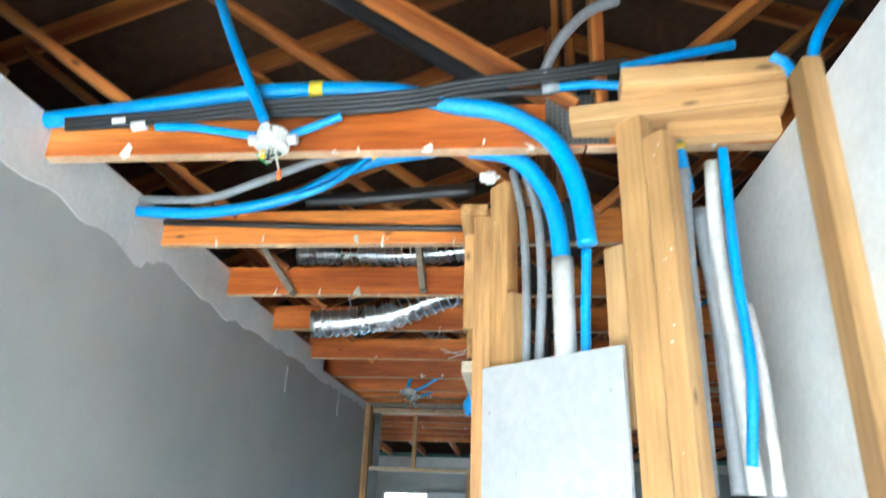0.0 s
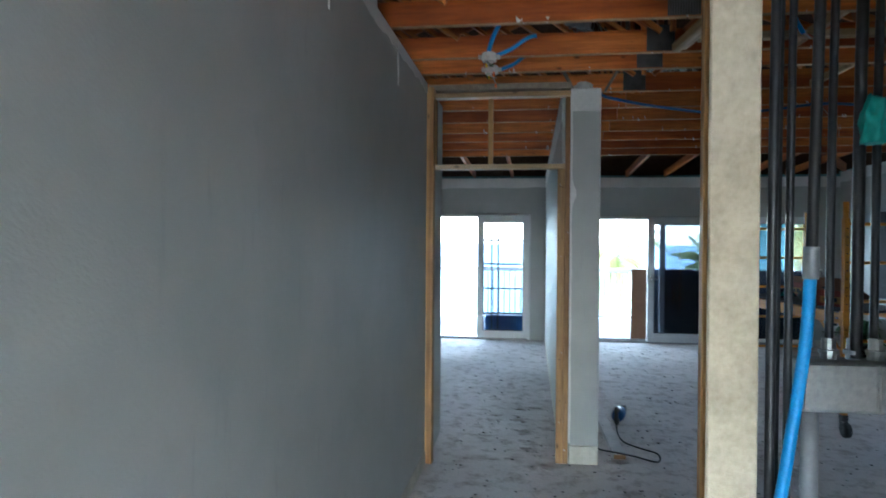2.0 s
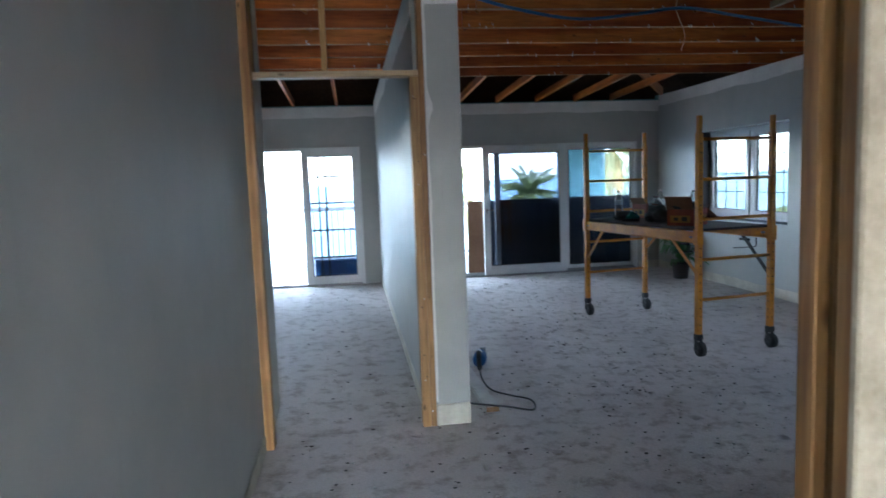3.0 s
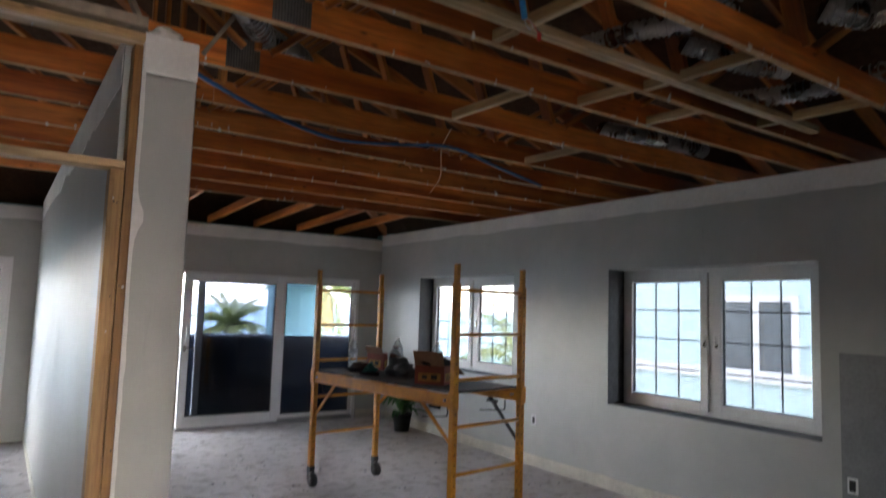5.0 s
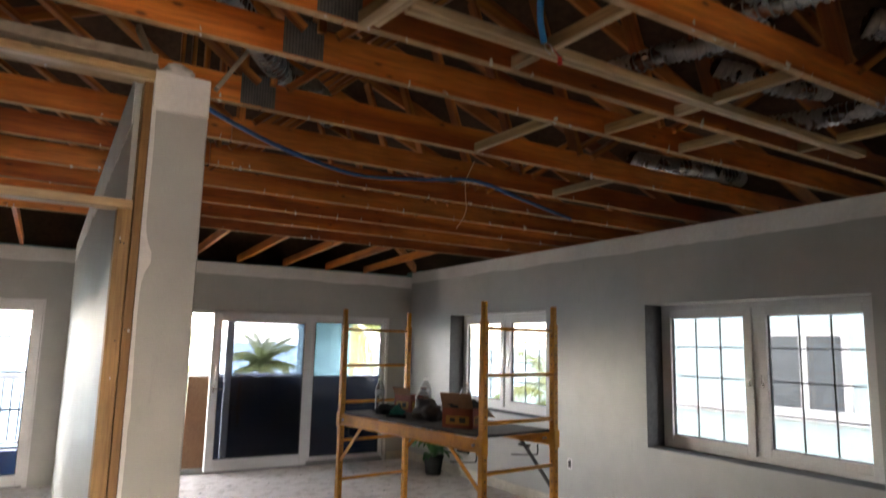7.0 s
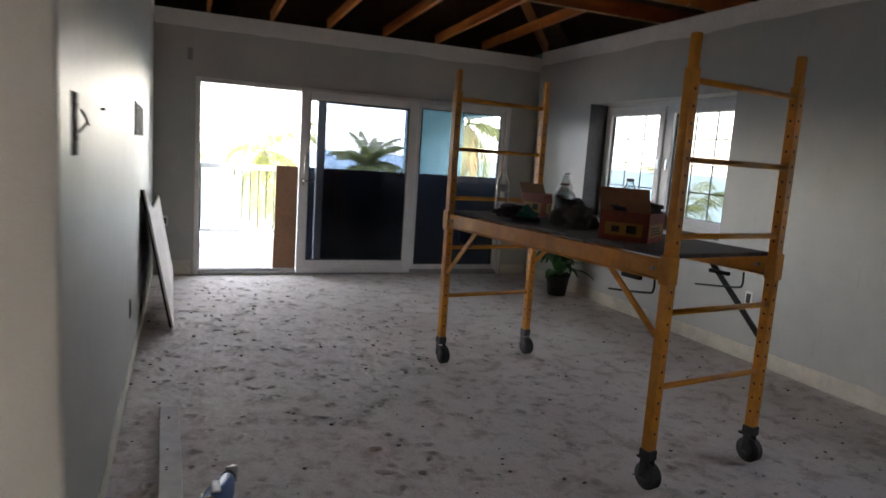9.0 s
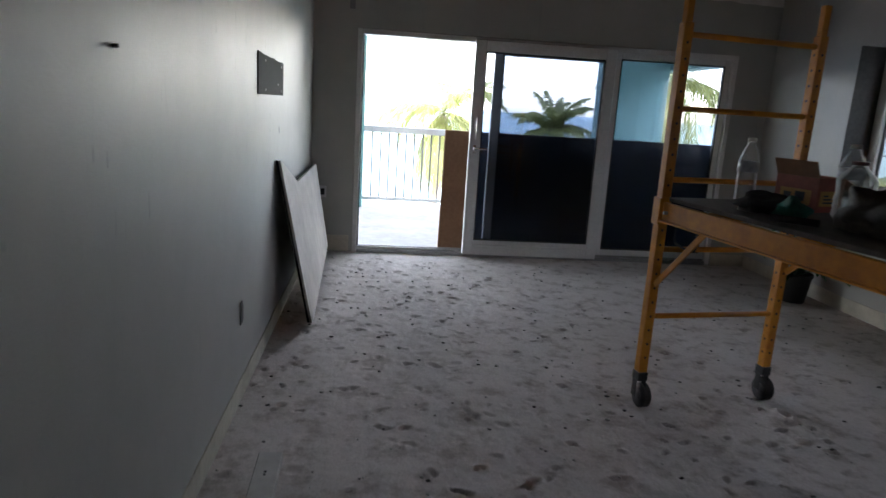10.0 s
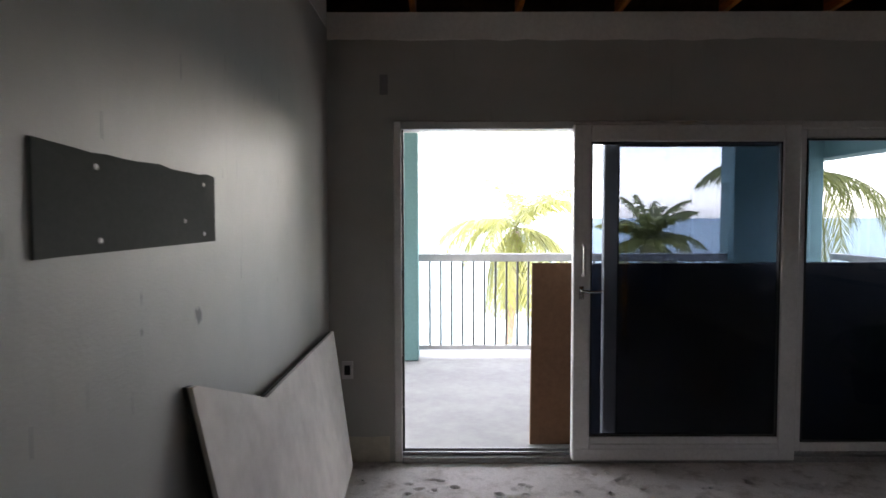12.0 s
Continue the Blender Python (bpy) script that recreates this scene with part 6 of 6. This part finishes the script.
def taper(bm, stops, sides=14):
    """A body of changing radius along (x, y, z, radius) stops."""
    rings = []
    ahead = (Vector(stops[-1][:3]) - Vector(stops[0][:3])).normalized()
    normal = ahead.orthogonal().normalized()
    side = ahead.cross(normal)
    for x, y, z, r in stops:
        rings.append([bm.verts.new(Vector((x, y, z)) + r * (math.cos(6.28319 * j / sides) * normal + math.sin(6.28319 * j / sides) * side)) for j in range(sides)])
    for p, q in zip(rings, rings[1:]):
        for j in range(sides):
            bm.faces.new((p[j], p[(j + 1) % sides], q[(j + 1) % sides], q[j]))
    bm.faces.new(rings[0][::-1])
    bm.faces.new(rings[-1])
    return bm


t = thing("reciprocating_saw", (0.43, 8.08, 0), "blue and black reciprocating saw with a looped cable on the floor", "power saw")
part("motor_body", taper(bmesh.new(), [(0.385, 7.93, 0.062, 0.05), (0.40, 7.98, 0.064, 0.058), (0.42, 8.05, 0.064, 0.058), (0.44, 8.12, 0.062, 0.05), (0.46, 8.19, 0.058, 0.036), (0.468, 8.22, 0.056, 0.03)]), BLUE_DARK, t, "blue plastic motor body", True)
part("boot", taper(bmesh.new(), [(0.466, 8.215, 0.056, 0.034), (0.476, 8.25, 0.054, 0.028), (0.48, 8.265, 0.054, 0.02)]), GASKET, t, "black rubber boot", True)
part("shoe", boxes(((0.462, 8.258, 0.018), (0.512, 8.272, 0.09)), bevel=0.003), STEEL, t, "steel shoe")
part("blade", boxes(((0.484, 8.27, 0.044), (0.4865, 8.345, 0.062)), m=Matrix.Translation((0.485, 8.27, 0)) @ pose(0, 0, 0, 0, 0, -14) @ Matrix.Translation((-0.485, -8.27, 0))), STEEL, t, "thin saw blade")
part("white_panel", boxes(((0.395, 8.00, 0.112), (0.43, 8.09, 0.126)), bevel=0.004), PVC, t, "white printed panel")
part("white_panel", boxes(((0.355, 7.985, 0.05), (0.366, 8.06, 0.095)), bevel=0.004), PVC, t, "white printed panel")
part("grip", tube(bmesh.new(), curve_points([(0.392, 7.95, 0.11), (0.375, 7.88, 0.15), (0.36, 7.80, 0.13), (0.358, 7.78, 0.07), (0.37, 7.83, 0.035), (0.385, 7.92, 0.035)], 6), 0.02, 10), GASKET, t, "black loop grip", True)
part("cable", tube(bmesh.new(), curve_points([(0.358, 7.78, 0.06), (0.345, 7.60, 0.012), (0.361, 7.335, 0.01), (0.472, 7.175, 0.01), (0.583, 7.047, 0.01), (0.545, 6.857, 0.01), (0.373, 6.854, 0.045), (0.249, 6.90, 0.052), (0.14, 7.1, 0.012), (0.10, 7.3, 0.01)], 8), 0.007, 8), GASKET, t, "looped black cable", True)
t = thing("extension_lead", (2.0, 5.9, 0), "black extension lead with a socket lying on the floor", "cable")
part("lead", tube(bmesh.new(), curve_points([(1.7, 5.6, 0.01), (1.85, 5.9, 0.012), (2.0, 6.15, 0.012), (2.15, 6.1, 0.02)], 8), 0.009, 8), GASKET, t, smooth=True)
part("socket", boxes(((2.12, 6.02, 0), (2.24, 6.14, 0.09)), bevel=0.012), GASKET, t)

# rubble on the floor
rng = random.Random(12)
bm = bmesh.new()
for k in range(950):
    x, y, r = rng.uniform(-1.1, 4.3), rng.uniform(2.6, 12.9) if k % 2 else rng.uniform(3.0, 7.8), rng.uniform(0.003, 0.011)
    made = bmesh.ops.create_icosphere(bm, subdivisions=1, radius=r)["verts"]
    for v in made:
        v.co = Vector((v.co.x * rng.uniform(0.7, 1.6), v.co.y * rng.uniform(0.7, 1.6), v.co.z * 0.7)) + Vector((x, y, r * 0.4))
solo("rubble", bm, PLASTER, "small plaster crumbs scattered over the floor", "debris", kind="stuff")
# Added dark chips imitate the shadows in the footprints.
bm = bmesh.new()
for k in range(750):
    x, y, r = rng.uniform(-1.1, 4.2), rng.uniform(3.4, 7.6) if k % 3 else rng.uniform(7.6, 12.5), rng.uniform(0.003, 0.009)
    made = bmesh.ops.create_icosphere(bm, subdivisions=1, radius=r)["verts"]
    for v in made:
        v.co = Vector((v.co.x * rng.uniform(0.8, 2.4), v.co.y * rng.uniform(0.7, 1.6), v.co.z * 0.6)) + Vector((x, y, r * 0.35))
solo("debris_chips", bm, SHADE_CHIPS, "small dark chips added for the shadows of footprints", "debris", kind="stuff")

# ---- balcony ----
solo("balcony_floor", boxes(((-3.4, YF + 0.2, -0.25), (5.0, 16.6, -0.03))), BALCONY, "dusty pale concrete balcony floor", "floor", kind="structure")
for n, lo, hi in (("balcony_column", (-0.05, 16.0, -0.03), (0.43, 16.35, 2.62)), ("balcony_column", (3.8, 16.0, -0.03), (4.75, 16.35, 2.62)), ("balcony_column", (-3.4, 16.0, -0.03), (-2.9, 16.35, 2.62))):
    solo(n, boxes((lo, hi), bevel=0.01), TEAL, "teal painted balcony column", "column", "balcony columns", kind="structure")
solo("balcony_beam", boxes(((-3.4, 16.0, 2.62), (5.0, 16.35, 2.9))), TEAL, "teal painted balcony beam", "beam", kind="structure")
solo("balcony_ceiling", boxes(((-3.4, 14.2, 2.9), (5.0, 16.6, 3.0))), NEIGH_TRIM, "white painted balcony ceiling", "ceiling", kind="structure")
solo("balcony_side_wall", boxes(((4.75, 13.2, -0.03), (5.0, 13.7, 2.9)), ((4.75, 13.7, 2.14), (5.0, 16.35, 2.62))), TEAL, "teal balcony side wall with an opening", "wall", kind="structure")
r = thing("balcony_railing", (2.2, 16.2, 0), "white balcony railing with thin upright bars", "railing", kind="structure")
for xa, xb in ((0.43, 3.8), (-2.9, -0.05)):
    part("top_rail", boxes(((xa, 16.13, 1.035), (xb, 16.22, 1.12)), bevel=0.008), RAIL_WHITE, r)
    part("bottom_rail", boxes(((xa, 16.15, 0.06), (xb, 16.2, 0.11)), bevel=0.005), RAIL_WHITE, r)
    n = int((xb - xa) / 0.118)
    for k in range(1, n):
        x = xa + (xb - xa) * k / n
        part("bar", boxes(((x - 0.011, 16.164, 0.11), (x + 0.011, 16.186, 1.04))), BACKLIT_BAR, r)
r = thing("side_railing", (4.87, 14.7, 0), "white balcony railing at the side", "railing", kind="structure")
part("top_rail", boxes(((4.83, 13.7, 1.06), (4.92, 16.0, 1.13)), bevel=0.008), RAIL_WHITE, r)
for k in range(1, 16):
    y = 13.7 + 2.15 * k / 16
    part("bar", boxes(((4.867, y - 0.008, -0.03), (4.883, y + 0.008, 1.06))), BACKLIT_BAR, r)
t = thing("wall_lantern", (4.87, 14.6, 1.95), "glass lantern hanging under the balcony beam", "lantern")
part("bracket", rod(bmesh.new(), (4.87, 14.6, 2.1), (4.87, 14.6, 2.18), 0.012), GASKET, t)
part("shade", lathe(bmesh.new(), [(0.05, -0.16), (0.085, 0.0), (0.09, 0.1), (0.03, 0.15)], (4.87, 14.6, 1.95), 8), CLEAR, t)
part("cap", lathe(bmesh.new(), [(0.1, 0.1), (0.04, 0.16), (0.015, 0.2)], (4.87, 14.6, 1.95), 8), GASKET, t)
for n, xa, xb, y, z1, m_, lab in (("cardboard_sheet", 1.29, 1.66, 13.41, 1.22, CARD, "brown cardboard sheet standing against the patio door outside"),
                                  ("black_board", 1.60, 2.92, 13.36, 1.22, DARKSHEET, "large dark navy sheet leaning against the patio door outside"),
                                  ("black_board", 2.80, 4.45, 13.42, 1.22, DARKSHEET, "large dark navy sheet leaning against the patio door outside")):
    m = Matrix.Translation((0, y, -0.03)) @ pose(0, 0, 0, 4.0, 0, 0)
    solo(n, boxes(((xa, -0.012, 0), (xb, 0.012, z1 + 0.03)), bevel=0.004, m=m), m_, lab, "board", "boards on the balcony")

# ---- outdoors ----
bm = bmesh.new()
bmesh.ops.create_grid(bm, x_segments=2, y_segments=2, size=4000)
bmesh.ops.translate(bm, vec=(0, 0, -7.0), verts=bm.verts)
solo("ground", bm, SAND, "pale beach sand", "ground", kind="structure")
bm = bmesh.new()
q = [bm.verts.new(p) for p in ((-4000, 42, -6.6), (4000, 42, -6.6), (4000, 4000, -6.6), (-4000, 4000, -6.6))]
bm.faces.new(q)
solo("water", bm, SEA, "turquoise sea reaching the horizon", "sea", kind="structure")


def palm(x, y, crown, reach, fronds, seed, droop=1.0, dry=0, low=-1.0):
    """A coconut palm: ringed trunk, feathered fronds."""
    rng = random.Random(seed)
    t = thing("palm_tree", (x, y, -7.0), "coconut palm with yellow-green drooping fronds", "palm tree", "palm trees")
    line = curve_points([(x - 0.6, y + 0.3, -7.0), (x - 0.4, y + 0.2, -4.0), (x - 0.1, y, crown - 1.8), (x, y, crown)], 10)
    bm = bmesh.new()
    tube(bm, spaced(line, 0.12), 0.09, 10, 0.012)
    part("trunk", bm, TRUNK, t, smooth=True)
    for kind in ("green", "dry"):
        bm = bmesh.new()
        count = fronds if kind == "green" else dry
        for k in range(count):
            a = 6.283 * k / max(count, 1) * (2.4 if kind == "green" else 1) + rng.uniform(-0.2, 0.2)
            lift = low + (1.35 - low) * (k + rng.random()) / count if kind == "green" else rng.uniform(-1.3, -0.8)
            size = reach * rng.uniform(0.85, 1.1) * (1 if kind == "green" else 0.6)
            bend = droop * rng.uniform(1.3, 2.1) * (0.6 + 0.4 * math.cos(lift))
            out = Vector((math.cos(a), math.sin(a), 0))
            side = Vector((-math.sin(a), math.cos(a), 0))
            n = 26
            pts = [Vector((x, y, crown))]
            for j in range(n):
                slope = max(lift - bend * (j / n) ** 1.3, -1.5)
                pts.append(pts[-1] + (out * math.cos(slope) + Vector((0, 0, math.sin(slope)))) * size / n)
            tube(bm, pts[::3], 0.011, 4)
            for j in range(3, n + 1):
                s = j / n
                ahead = (pts[j] - pts[j - 1]).normalized()
                length = size * 0.3 * math.sin(math.pi * min(0.14 + s * 0.8, 0.97)) ** 0.7
                for h in (-1, 1):
                    for sub in (0.0, 0.5):
                        b0 = pts[j] - ahead * (size / n) * sub
                        reach_out = length * rng.uniform(0.8, 1.1)
                        tip = b0 + side * h * reach_out * rng.uniform(0.35, 0.6) + ahead * reach_out * 0.6 + Vector((0, 0, -reach_out * rng.uniform(0.25, 0.75)))
                        mid = b0.lerp(tip, 0.5) + Vector((0, 0, length * 0.09))
                        w = ahead * 0.013
                        v = [bm.verts.new(b0 - w), bm.verts.new(mid - w * 1.3), bm.verts.new(tip), bm.verts.new(mid + w * 1.3), bm.verts.new(b0 + w)]
                        bm.faces.new(v)
        if count:
            part("crown" if kind == "green" else "dry_fronds", bm, FROND if kind == "green" else DEADFROND, t, "" if kind == "green" else "dry brown hanging fronds")
        else:
            bm.free()
    return t


palm(2.08, 21.5, 1.32, 1.75, 36, 1, 1.15, low=-1.25)
palm(4.45, 21.0, 1.1, 1.05, 34, 2, 0.9, low=-0.3)
palm(6.65, 20.2, 2.25, 1.95, 28, 5, 1.1, dry=9, low=-0.7)
palm(13.6, 20.5, 0.2, 2.5, 20, 7, 1.1)

n = thing("neighbour_house", (16, 8, -7.0), "pale aqua house with white-trimmed windows and metal roof", "house")
part("wall", boxes(((NX, -6.0, -7.0), (NX + 8, 15.5, 4.2))), NEIGH, n)
bm = bmesh.new()
v = [bm.verts.new(p) for p in ((NX - 0.5, -6.5, 4.2), (NX - 0.5, 16, 4.2), (NX + 8.5, 16, 4.2), (NX + 8.5, -6.5, 4.2), (NX + 4, -3, 6.2), (NX + 4, 12.5, 6.2))]
for fc in ((0, 1, 5, 4), (2, 3, 4, 5), (1, 2, 5), (3, 0, 4), (3, 2, 1, 0)):
    bm.faces.new([v[j] for j in fc])
part("roof", bm, NEIGH_ROOF, n)
part("cornice", boxes(((NX - 0.25, -6.2, 3.7), (NX, 15.7, 4.2)), ((NX - 0.08, -6.0, 0.35), (NX, 15.5, 0.6))), NEIGH_TRIM, n)
for y0 in NWIN:
    for z0 in (-5.6, -2.6, 0.6):
        y1, z1 = y0 + 1.57, z0 + 1.46
        w = part("window", boxes(((NX - 0.06, y0 - 0.14, z0 - 0.14), (NX, y0, z1 + 0.14)), ((NX - 0.06, y1, z0 - 0.14), (NX, y1 + 0.14, z1 + 0.14)), ((NX - 0.06, y0, z1), (NX, y1, z1 + 0.14)), ((NX - 0.06, y0, z0 - 0.14), (NX, y1, z0)), ((NX - 0.05, (y0 + y1) / 2 - 0.08, z0), (NX, (y0 + y1) / 2 + 0.08, z1))), NEIGH_TRIM, n)
        for ya, yb in ((y0, (y0 + y1) / 2 - 0.08), ((y0 + y1) / 2 + 0.08, y1)):
            part("pane", boxes(((NX - 0.02, ya, z0), (NX - 0.004, yb, z1))), NEIGH_PANE, w)
